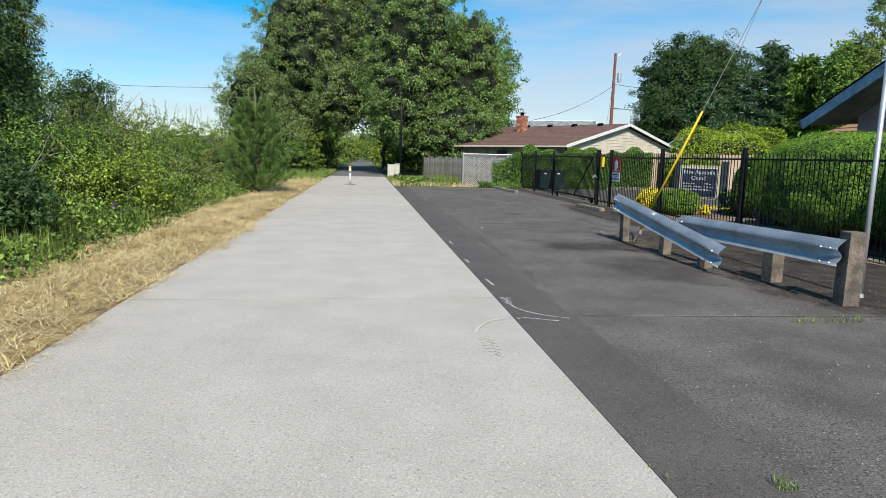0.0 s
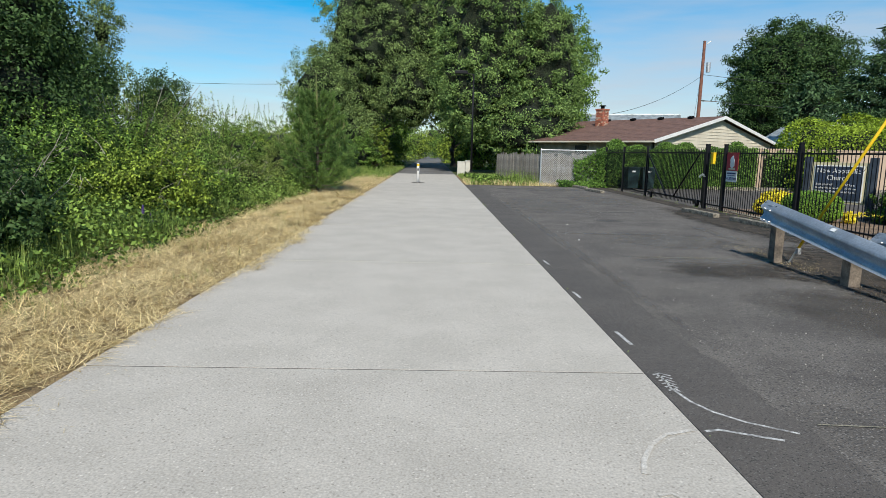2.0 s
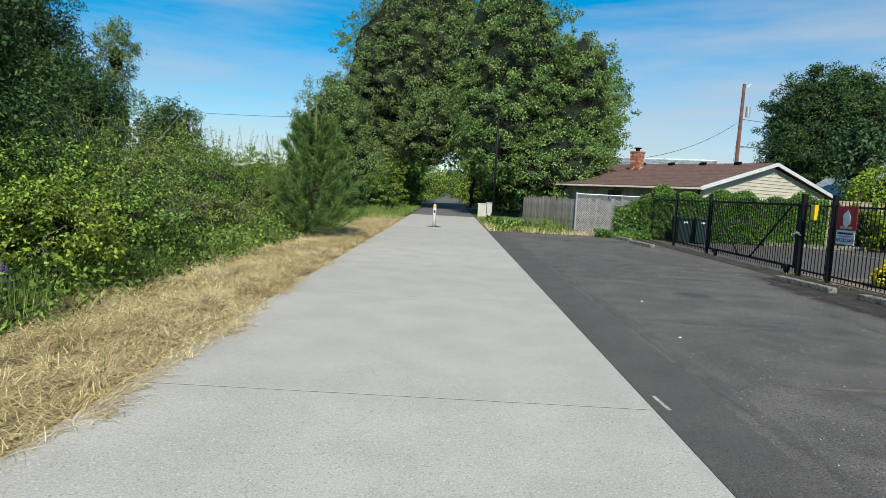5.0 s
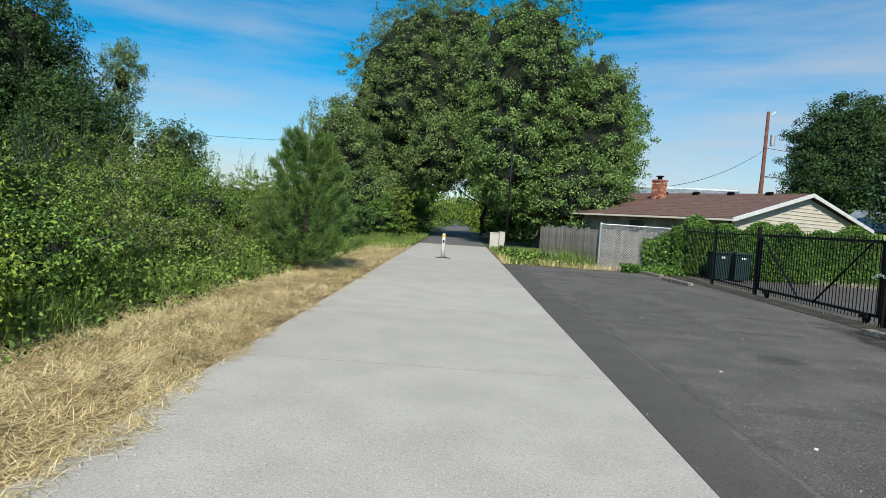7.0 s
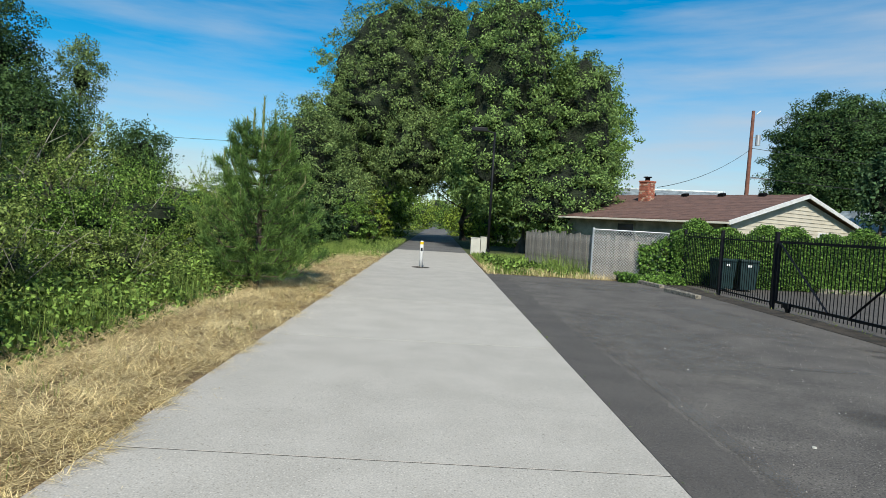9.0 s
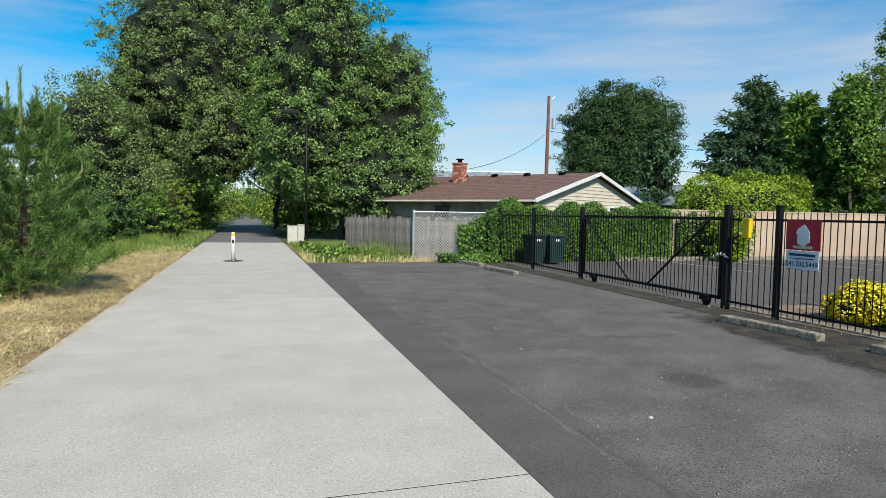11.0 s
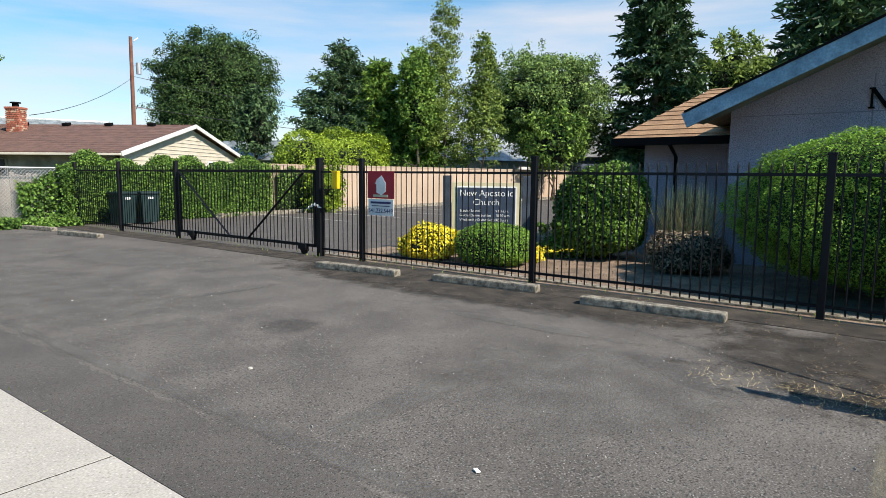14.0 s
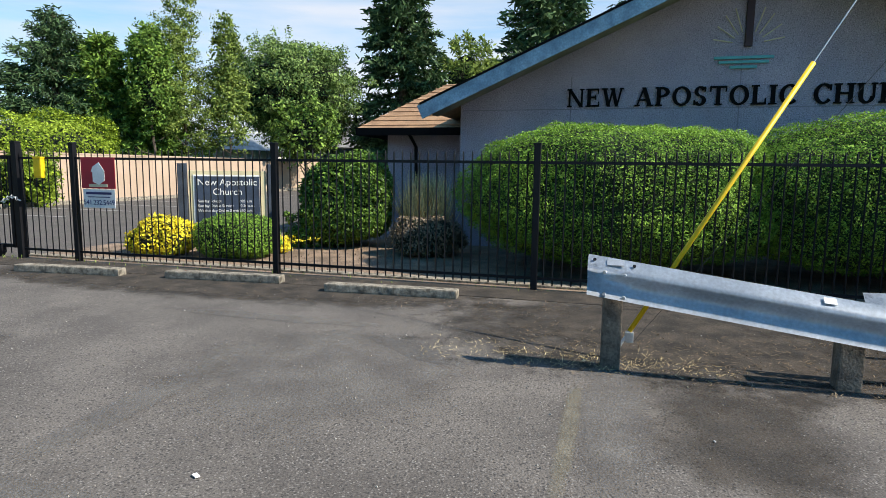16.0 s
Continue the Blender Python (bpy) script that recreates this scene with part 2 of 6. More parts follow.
M["stop"] = material("stop", (0.31, 0.278, 0.22), (0.095, 0.084, 0.065), 0.95, scale=13, lo=0.34, hi=0.62, fine=60, bump=0.9, fine_amount=0.3, depth=0.01, per_object=0.1)
M["rust"] = plain("rust", (0.2, 0.09, 0.05), 0.9)
M["white_paint"] = material("white_paint", (0.62, 0.615, 0.59), (0.2, 0.195, 0.19), 0.85, scale=26, fine=90)
M["faded_paint"] = material("faded_paint", (0.56, 0.53, 0.48), (0.45, 0.415, 0.36), 0.85, scale=22, fine=90)
M["white"] = plain("white", (0.80, 0.80, 0.78), 0.6)
M["yellow"] = plain("yellow", (0.85, 0.56, 0.01), 0.5)
M["stucco"] = material("stucco", (0.44, 0.39, 0.475), (0.345, 0.305, 0.375), 0.95, scale=0.7, fine=45, bump=1.0, fine_amount=0.3, depth=0.02,
                       specks=((48, 0.4, 0.3, (0.52, 0.48, 0.55)), (48, 0.4, 0.25, (0.25, 0.22, 0.275))))
M["joint"] = plain("joint", (0.27, 0.24, 0.29), 0.9)
M["fascia"] = material("fascia", (0.25, 0.40, 0.52), (0.15, 0.25, 0.34), 0.75, scale=4, fine=30, fine_amount=0.2)
M["navy"] = material("navy", (0.035, 0.055, 0.095), rough=0.6, scale=3)
M["navy_post"] = material("navy_post", (0.05, 0.068, 0.095), rough=0.7, scale=3)
M["cream"] = plain("cream", (0.62, 0.55, 0.34), 0.7)
M["letter"] = plain("letter", (0.006, 0.006, 0.007), 0.85, spec=0.1)
M["cyan"] = plain("cyan", (0.10, 0.42, 0.44), 0.6)
M["brass"] = plain("brass", (0.62, 0.55, 0.38), 0.6)
M["cross"] = plain("cross", (0.05, 0.025, 0.035), 0.7)
M["shingle_brown"] = material("shingle_brown", (0.165, 0.09, 0.07), (0.105, 0.06, 0.048), 0.95, scale=2.5, fine=30, bump=0.8, fine_amount=0.25, per_island=0.12)
M["shingle_tan"] = material("shingle_tan", (0.40, 0.24, 0.13), (0.28, 0.165, 0.09), 0.95, scale=2.5, fine=30, bump=0.8, fine_amount=0.25, per_island=0.2)
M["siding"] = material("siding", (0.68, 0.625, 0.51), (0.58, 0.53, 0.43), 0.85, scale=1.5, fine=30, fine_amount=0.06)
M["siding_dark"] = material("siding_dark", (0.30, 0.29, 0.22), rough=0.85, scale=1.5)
M["brick"] = material("brick", (0.38, 0.13, 0.08), (0.26, 0.085, 0.055), 0.9, scale=6, fine=60, per_object=0.3)
M["brick_pale"] = material("brick_pale", (0.55, 0.38, 0.27), (0.42, 0.26, 0.18), 0.9, scale=6, fine=60, per_object=0.2)
M["mortar"] = plain("mortar", (0.40, 0.36, 0.32), 0.95)
M["old_plank"] = material("old_plank", (0.30, 0.27, 0.23), (0.17, 0.15, 0.13), 0.95, scale=2.5, fine=40, bump=0.6, per_object=0.22, fine_amount=0.25)
M["tan_wall"] = material("tan_wall", (0.50, 0.38, 0.28), (0.42, 0.315, 0.23), 0.9, scale=0.6, fine=40, bump=0.2, fine_amount=0.08)
M["pole_wood"] = material("pole_wood", (0.24, 0.10, 0.065), (0.15, 0.065, 0.045), 0.9, scale=3, fine=30, bump=0.5)
M["wire"] = plain("wire", (0.03, 0.03, 0.03), 0.6)
M["bin"] = plain("bin", (0.012, 0.035, 0.035), 0.5)
M["glass"] = plain("glass", (0.03, 0.035, 0.04), 0.08)
M["red"] = plain("red", (0.42, 0.018, 0.035), 0.5)
M["blue_ink"] = plain("blue_ink", (0.02, 0.025, 0.12), 0.6)
M["grey_roof"] = material("grey_roof", (0.22, 0.23, 0.24), rough=0.9, scale=2)
M["metal_roof"] = material("metal_roof", (0.42, 0.47, 0.48), rough=0.5, metal=0.4, scale=2)
M["blue_wall"] = material("blue_wall", (0.10, 0.14, 0.20), rough=0.8, scale=2)
M["util"] = plain("util", (0.55, 0.53, 0.45), 0.7)
M["hill"] = material("hill", (0.035, 0.055, 0.05), (0.02, 0.035, 0.035), 1.0, scale=0.05, fine=0.4, bump=0)


# ---- mesh helpers ----
def thing(name, label, category, group="", kind="", at=(0, 0, 0)):
    ob = new(name)
    ob.empty_display_size = 0.2
    ob.location = at
    return tagged(ob, label, category, group, kind)


def part(name, bm, mat, parent=None, label="", smooth=False):
    me = bpy.data.meshes.new(name)
    bm.to_mesh(me)
    bm.free()
    me.materials.append(mat)
    if smooth:
        me.polygons.foreach_set("use_smooth", [True] * len(me.polygons))
    ob = new(name, me)
    if parent is not None:
        ob.parent = parent
    if label:
        ob["label"] = label
    return ob


def share(name, data, parent, m):
    ob = new(name, data)
    ob.parent = parent
    ob.matrix_basis = m
    return ob


def quads(name, verts, mat, parent=None, label="", smooth=False):
    """One mesh from an array (n, 4, 3) of separate quads."""
    v = np.asarray(verts, dtype=np.float32).reshape(-1, 3)
    n = len(v) // 4
    me = bpy.data.meshes.new(name)
    me.vertices.add(len(v))
    me.vertices.foreach_set("co", v.ravel())
    me.loops.add(4 * n)
    me.loops.foreach_set("vertex_index", np.arange(4 * n, dtype=np.int32))
    me.polygons.add(n)
    me.polygons.foreach_set("loop_start", np.arange(0, 4 * n, 4, dtype=np.int32))
    me.update(calc_edges=True)
    me.materials.append(mat)
    ob = new(name, me)
    if parent is not None:
        ob.parent = parent
    if label:
        ob["label"] = label
    return ob


def box(bm, c, s, rz=0.0, rx=0.0, ry=0.0, bevel=0.0):
    made = bmesh.ops.create_cube(bm, size=1.0)["verts"]
    bmesh.ops.transform(bm, matrix=pose(*c, rx, ry, rz) @ Matrix.Diagonal((*s, 1)), verts=made)
    if bevel:
        edges = list({e for v in made for e in v.link_edges})
        bmesh.ops.bevel(bm, geom=edges, offset=bevel, segments=2, affect="EDGES", profile=0.7)
    return bm


def boxed(c, s, **kw):
    return box(bmesh.new(), c, s, **kw)


def tube(bm, pts, radii, seg=8, caps=True):
    rings = []
    for i, p in enumerate(pts):
        p = Vector(p)
        a, b = Vector(pts[max(i - 1, 0)]), Vector(pts[min(i + 1, len(pts) - 1)])
        q = (b - a).to_track_quat("Z", "Y")
        rings.append([bm.verts.new(p + q @ Vector((math.cos(2 * math.pi * k / seg) * radii[i], math.sin(2 * math.pi * k / seg) * radii[i], 0))) for k in range(seg)])
    for r0, r1 in zip(rings, rings[1:]):
        for k in range(seg):
            bm.faces.new((r0[k], r0[(k + 1) % seg], r1[(k + 1) % seg], r1[k]))
    if caps:
        bm.faces.new(rings[0][::-1])
        bm.faces.new(rings[-1])
    return bm


def extruded(outline, depth, m=None):
    """A flat outline (x, y) pulled along z, then posed by m."""
    bm = bmesh.new()
    lo = [bm.verts.new((x, y, 0)) for x, y in outline]
    hi = [bm.verts.new((x, y, depth)) for x, y in outline]
    bm.faces.new(lo[::-1])
    bm.faces.new(hi)
    n = len(lo)
    for i in range(n):
        bm.faces.new((lo[i], lo[(i + 1) % n], hi[(i + 1) % n], hi[i]))
    if m is not None:
        bmesh.ops.transform(bm, matrix=m, verts=bm.verts)
    bmesh.ops.recalc_face_normals(bm, faces=bm.faces)
    return bm


def lettering(name, text, size, mat, parent, m, depth=0.004, align="CENTER", bold=0.0):
    cu = bpy.data.curves.new(name, "FONT")
    cu.body, cu.size, cu.extrude, cu.align_x, cu.align_y = text, size, depth, align, "CENTER"
    cu.offset = bold
    cu.materials.append(mat)
    ob = new(name, cu)
    ob.parent = parent
    ob.matrix_basis = m
    return ob


# ---- foliage helpers ----
RNG = np.random.default_rng(7)


def leaves(points, size, width=0.5, up=0.3, rng=RNG, facing=None, fold=0.2, stretch=0.35, loose=0.75):
    """Folded four-cornered leaves at the points, their faces turned loosely towards facing."""
    n = len(points)
    nrm = rng.normal(size=(n, 3)) * loose
    nrm[:, 2] += up
    if facing is not None:
        nrm += facing
    nrm /= np.linalg.norm(nrm, axis=1, keepdims=True) + 1e-9
    d = np.cross(nrm, rng.normal(size=(n, 3)))
    d /= np.linalg.norm(d, axis=1, keepdims=True) + 1e-9
    s = np.cross(d, nrm)
    ln = (size * (1 + stretch * rng.uniform(-1, 1, n)))[:, None]
    w = ln * width
    mid = points + d * ln * 0.45
    return np.stack([points, mid + s * w * 0.5 + nrm * w * fold, points + d * ln, mid - s * w * 0.5 + nrm * w * fold], axis=1)


def needles(points, size, width, along, rng, loose=0.6):
    """Thin needles that point along the given ways."""
    n = len(points)
    d = along + rng.normal(size=(n, 3)) * loose
    d /= np.linalg.norm(d, axis=1, keepdims=True) + 1e-9
    s = np.cross(d, rng.normal(size=(n, 3)))
    s /= np.linalg.norm(s, axis=1, keepdims=True) + 1e-9
    ln = (size * rng.uniform(0.6, 1.2, n))[:, None]
    w = ln * width * 0.5
    return np.stack([points - s * w, points + s * w, points + d * ln + s * w * 0.4, points + d * ln - s * w * 0.4], axis=1)


def cloud(center, radius, clumps, per, clump_r, rng=RNG, shell=0.55):
    """Points in clumps inside an ellipsoid, denser towards its skin, and the way each one faces."""
    d = rng.normal(size=(clumps, 3))
    d /= np.linalg.norm(d, axis=1, keepdims=True)
    r = shell + (1 - shell) * rng.random(clumps) ** 0.6
    r *= 0.93 + 0.08 * rng.normal(size=clumps)
    c = np.array(center) + d * r[:, None] * np.array(radius)
    pts = np.repeat(c, per, axis=0)
    off = rng.normal(size=pts.shape)
    off /= np.linalg.norm(off, axis=1, keepdims=True)
    size = np.repeat(rng.uniform(0.6, 1.35, clumps), per)[:, None]
    facing = np.repeat(d, per, axis=0) * 0.5 + off * 0.9
    off = off * (rng.random((len(off), 1)) ** 0.4) * clump_r * 1.7 * size
    off[:, 2] *= 0.62
    return pts + off, facing


def blob(center, radius, seed=0, amount=0.18, sub=3, freq=1.0):
    bm = bmesh.new()
    bmesh.ops.create_icosphere(bm, subdivisions=sub, radius=1.0)
    for v in bm.verts:
        k = 1 + amount * noise.noise(v.co * 1.7 * freq + Vector((seed * 3.1, seed, 0)))
        v.co = Vector(center) + Vector((v.co.x * radius[0], v.co.y * radius[1], v.co.z * radius[2])) * k
    return bm


def limbs(bm, base, top, r0, count, spread, rng, low=0.35):
    base, top = Vector(base), Vector(top)
    n = 6
    pts = [base.lerp(top, i / n) + Vector((rng.normal() * r0 * 0.5, rng.normal() * r0 * 0.5, 0)) * (i > 0) for i in range(n + 1)]
    tube(bm, pts, [r0 * (1.25 if i == 0 else 1 - 0.85 * i / n) for i in range(n + 1)], 9)
    h = (top - base).length
    for k in range(count):
        f = low + (0.95 - low) * k / max(count - 1, 1)
        p = base.lerp(top, f)
        a = k * 2.4 + rng.random()
        ln = spread * (1.1 - 0.6 * f) * (0.8 + 0.4 * rng.random())
        e = p + Vector((math.cos(a) * ln, math.sin(a) * ln, ln * (0.35 + 0.5 * rng.random())))
        q = p.lerp(e, 0.5) + Vector((0, 0, -0.08 * ln))
        tube(bm, [p, q, e], [r0 * 0.42 * (1.1 - f), r0 * 0.26 * (1.1 - f), r0 * 0.06], 6)
    return h


def tree(name, base, height, lobes, mat, leaf, label, clumps=260, per=34, clump_r=0.55, trunk=0.3, width=0.5, seed=1, category="tree", limb_n=9, group="", core=0.55, density=1.0):
    """A trunk with limbs and a crown of leaf clumps; lobes: offset from the base, radii, share."""
    rng = np.random.default_rng(seed)
    ob = thing(name, label, category, group, at=base)
    bm = bmesh.new()
    limbs(bm, (0, 0, -0.1), (0, 0, height * 0.82), trunk, limb_n, max(l[1][0] for l in lobes) * 0.75, rng, 0.2)
    part("trunk", bm, M["bark"], ob)
    vs = []
    for off, rad, fr in lobes:
        pts, out = cloud(off, rad, int(clumps * fr), int(per * density), clump_r, rng)
        pts[:, 2] = np.maximum(pts[:, 2], 0.15)
        vs.append(leaves(pts, leaf, width, 0.35, rng, out))
        # shoots that break the outline
        for _ in range(int(26 * fr)):
            way = rng.normal(size=3)
            way /= np.linalg.norm(way)
            way[2] = abs(way[2]) * 0.9 + 0.1
            foot = np.array(off) + way * np.array(rad) * 0.9
            run = np.linspace(0, 1, 22)[:, None] * (way * 0.6 + np.array([0, 0, 0.6])) * min(min(rad), 2.6) * 0.26
            vs.append(leaves(np.repeat(foot + run, 2, axis=0) + rng.normal(size=(44, 3)) * clump_r * 0.3, leaf, width, 0.3, rng))
    quads("crown", np.concatenate(vs), mat, ob)
    # added solid in each lobe, coloured dark as the crown's inner shade
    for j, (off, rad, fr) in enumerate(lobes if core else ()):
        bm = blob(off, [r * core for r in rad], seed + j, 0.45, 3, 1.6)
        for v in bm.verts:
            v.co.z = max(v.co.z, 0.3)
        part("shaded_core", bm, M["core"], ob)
    return ob


def conifer(name, base, height, radius, mat, label, seed=1, tiers=26, per=9, droop=0.25, start=0.08, needle=0.35, density=26, power=1.0):
    rng = np.random.default_rng(seed)
    ob = thing(name, label, "tree", at=base)
    bm = tube(bmesh.new(), [(0, 0, -0.1), (0, 0, height * 0.6), (0, 0, height * 0.99)], [radius * 0.09, radius * 0.05, 0.02], 8)
    pts, outs = [], []
    for i in range(tiers):
        f = start + (1 - start) * i / tiers
        z = height * f
        ln0 = radius * (1 - f) ** power + 0.12
        for k in range(per):
            a = rng.random() * 2 * math.pi
            ln = ln0 * (0.7 + 0.45 * rng.random())
            e = Vector((math.cos(a) * ln, math.sin(a) * ln, z - droop * ln + 0.15 * rng.normal()))
            tube(bm, [(0, 0, z), e], [0.03 * radius * 0.3 + 0.01, 0.008], 4, False)
            m = max(4, int(density * ln / radius))
            s = rng.random(m) ** 0.6
            p = np.array([0, 0, z])[None] * (1 - s[:, None]) + np.array(e)[None] * s[:, None]
            p = np.repeat(p, 3, axis=0)
            p += rng.normal(size=p.shape) * np.array([0.10, 0.10, 0.05]) * radius * 0.45
            pts.append(p)
            outs.append(np.repeat(np.array([[math.cos(a), math.sin(a), -0.1]]), len(p), axis=0))
    part("trunk", bm, M["bark"], ob)
    p, o = np.concatenate(pts), np.concatenate(outs)
    quads("crown", needles(p, needle, 0.34, o * 1.0 + np.array([[0, 0, -0.15]]), rng, 0.7), mat, ob)
    return ob


def shrub(name, base, radius, height, mat, leaf, label, clumps=90, per=36, clump_r=0.16, seed=1, category="shrub", stems=9, core=0.38, width=0.5, group="", twigs=0):
    rng = np.random.default_rng(seed)
    ob = thing(name, label, category, group, at=base)
    bm = bmesh.new()
    for k in range(stems):
        a, r = rng.random() * 6.28, radius * (0.3 + 0.6 * rng.random())
        e = (math.cos(a) * r, math.sin(a) * r, height * (0.65 + 0.4 * rng.random()))
        tube(bm, [(math.cos(a) * 0.08, math.sin(a) * 0.08, -0.05), (e[0] * 0.45, e[1] * 0.45, e[2] * 0.6), e], [0.025, 0.015, 0.004], 5, False)
    part("branchwork", bm, M["bark"], ob)
    for k in range(twigs):
        a, r = rng.random() * 6.28, radius * (0.75 + 0.4 * rng.random())
        z = height * (0.35 + 0.75 * rng.random())
        e = Vector((math.cos(a) * r, math.sin(a) * r, z))
        bm_twig = bmesh.new()
        tube(bm_twig, [e * 0.35, e * 0.8 + Vector((0, 0, 0.12)), e + Vector((rng.normal() * 0.15, rng.normal() * 0.15, 0.1))], [0.009, 0.006, 0.002], 4, False)
        for _ in range(3):
            p = e * (0.7 + 0.25 * rng.random())
            tube(bm_twig, [p, p + Vector(rng.normal(size=3)) * 0.16], [0.004, 0.0015], 3, False)
        part("bare_twig", bm_twig, M["twig"], ob)
    # added blob, its dark colour imitates shade among the stems
    part("shaded_core", blob((0, 0, height * 0.42), (radius * core, radius * core, height * core * 0.62), seed, 0.3, 2), M["inner_shade"], ob)
    vs = []
    for j in range(5):
        a = rng.random() * 6.28
        off = (math.cos(a) * radius * 0.42 * (j > 0), math.sin(a) * radius * 0.42 * (j > 0), height * (0.46 + 0.14 * rng.normal() * (j > 0)))
        pts, out = cloud(off, (radius * 0.72, radius * 0.72, height * 0.5), clumps // 5, per, clump_r, rng, 0.42)
        pts[:, 2] = np.maximum(pts[:, 2], 0.03)
        vs.append(leaves(pts, leaf, width, 0.35, rng, out))
    # loose shoots above the outline
    for j in range(10):
        a, r = rng.random() * 6.28, radius * rng.random() * 0.9
        z0 = height * (0.75 + 0.15 * rng.random())
        s = np.linspace(0, 1, 26)[:, None]
        p = np.array([[math.cos(a) * r, math.sin(a) * r, z0]]) + s * np.array([[0.25 * rng.normal(), 0.25 * rng.normal(), height * 0.32]])
        vs.append(leaves(np.repeat(p, 2, axis=0), leaf * 0.85, width, 0.3, rng))
    quads("foliage", np.concatenate(vs), mat, ob)
    return ob


def dome(name, base, radius, height, mat, leaf, label, n, seed=1, power=0.8, rough=0.07, category="shrub", group="", width=0.55, core=0.94, feather=False, lift=0.0):
    """A clipped plant: a dark body, coloured as inner shade, under a skin of short leaves. radius: along x and y."""
    rng = np.random.default_rng(seed)
    ob = thing(name, label, category, group, at=base)
    d = rng.normal(size=(n, 3))
    d /= np.linalg.norm(d, axis=1, keepdims=True)
    q = np.sign(d) * np.abs(d) ** power
    low = np.where(q[:, 2] < 0, 0.42, 0.58)[:, None] * np.array([[0, 0, 1]]) + np.array([[1, 1, 0]])
    p = q * low * np.array([radius[0], radius[1], height])
    wob = np.array([noise.noise(Vector(v) * (1.1 / max(height, 0.8)) * 2 + Vector((seed, 0, 0))) for v in p])
    tuft = np.array([noise.noise(Vector(v) * 2.6) + 0.7 * noise.noise(Vector(v) * 6.5) + 0.5 * noise.noise(Vector(v) * 15) for v in p]) if feather else 0
    p *= (1 + rough * wob + 0.055 * tuft + (0.006 if feather else 0.02) * rng.normal(size=n) - 0.10 * rng.random(n) ** 3)[:, None]
    p[:, 2] += height * 0.42 + lift
    p[:, 2] = np.maximum(p[:, 2], 0.03)
    if feather:
        # thin foot of the clipped hedge, where the body painted as shade shows through
        keep = rng.random(n) < np.clip(0.12 + p[:, 2] / (0.5 * height), 0, 1)
        p, d = p[keep], d[keep]
    tufts = leaves(p, leaf, width, 0.55 if feather else 0.3, rng, d * 0.9)
    quads("foliage", tufts, mat, ob)
    # solid body whose dark colour stands in for shade between the leaves
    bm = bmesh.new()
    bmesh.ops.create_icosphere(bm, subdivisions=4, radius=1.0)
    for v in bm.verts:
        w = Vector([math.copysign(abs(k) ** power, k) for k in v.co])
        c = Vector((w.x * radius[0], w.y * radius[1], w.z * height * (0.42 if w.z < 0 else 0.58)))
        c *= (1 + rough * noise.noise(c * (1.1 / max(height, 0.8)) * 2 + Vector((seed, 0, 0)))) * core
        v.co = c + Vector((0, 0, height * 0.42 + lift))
    part("shaded_core", bm, M["hedge_shade" if feather else "core"], ob)
    return ob


def blades(name, area, n, length, mat, label, category, lean=0.8, width=0.008, seed=3, density=None, z=0.0, flat=None, lift=0.03, swirl=0.0):
    """Grass blades over a rectangle of the ground, one object."""
    rng = np.random.default_rng(seed)
    x = rng.uniform(area[0], area[1], n)
    y = rng.uniform(area[2], area[3], n)
    if density is not None:
        keep = rng.random(n) < density(x, y)
        x, y = x[keep], y[keep]
    n = len(x)
    a, ln = rng.random(n) * 6.283, length * rng.uniform(0.45, 1.2, n)
    if swirl:
        field = np.array([noise.noise(Vector((u * 1.6, w * 1.6, 2.0))) for u, w in zip(x, y)])
        a = np.where(rng.random(n) < swirl, field * 9 + rng.normal(0, 0.35, n), a)
    tilt = np.abs(rng.normal(size=n)) * lean if flat is None else np.clip(rng.normal(flat, 0.28, n), 0, 1.62)
    d = np.stack([np.cos(a) * np.sin(tilt), np.sin(a) * np.sin(tilt), np.maximum(np.cos(tilt), 0.06)], 1) * ln[:, None]
    s = np.stack([-np.sin(a), np.cos(a), 0 * a], 1) * width
    high = lift(x, y) if callable(lift) else lift
    p = np.stack([x, y, np.full(n, z) + high * rng.random(n)], 1)
    mid = p + d * 0.55
    mid[:, 2] += 0.06 * ln
    tip = p + d
    v = np.stack([p - s, p + s, mid + s * 0.8, mid - s * 0.8], 1)
    v2 = np.stack([mid - s * 0.8, mid + s * 0.8, tip + s * 0.15, tip - s * 0.15], 1)
    ob = quads(name, np.concatenate([v, v2]), mat)
    return tagged(ob, label, category, kind="stuff")


# ---- the large structure ----
FX = 8.15          # fence line
PL, PR = -2.7, 1.35  # edges of the concrete path

g = bmesh.new()
bmesh.ops.create_grid(g, x_segments=60, y_segments=60, size=1500)
for v in g.verts:
    v.co.z = -0.06
tagged(part("ground", g, M["meadow"]), "flat ground of grass and weeds reaching the horizon", "ground", kind="structure")

path = thing("path", "pale concrete foot and cycle path with sawn joints", "path", kind="structure")
JOINTS = [0.75 + 4.4 * k for k in range(-4, 11)]
lot = tagged(part("car_park", boxed((4.4, 4.5, -0.04), (6.09, 53.4, 0.08)), M["asphalt_old"]), "old worn grey asphalt car park with cracks", "car park", kind="structure")
bm = bmesh.new()
for k in range(668):
    ya, yb = -22.2 + 0.08 * k, -22.2 + 0.08 * (k + 1)
    xa, xb = [2.0 + 0.09 * noise.noise(Vector((0, y * 0.7, 0))) + 0.06 * noise.noise(Vector((0, y * 2.9, 4))) + 0.035 * noise.noise(Vector((0, y * 8.3, 7))) for y in (ya, yb)]
    bm.faces.new([bm.verts.new(p) for p in ((1.353, ya, 0.004), (xa, ya, 0.004), (xb, yb, 0.004), (1.353, yb, 0.004))])
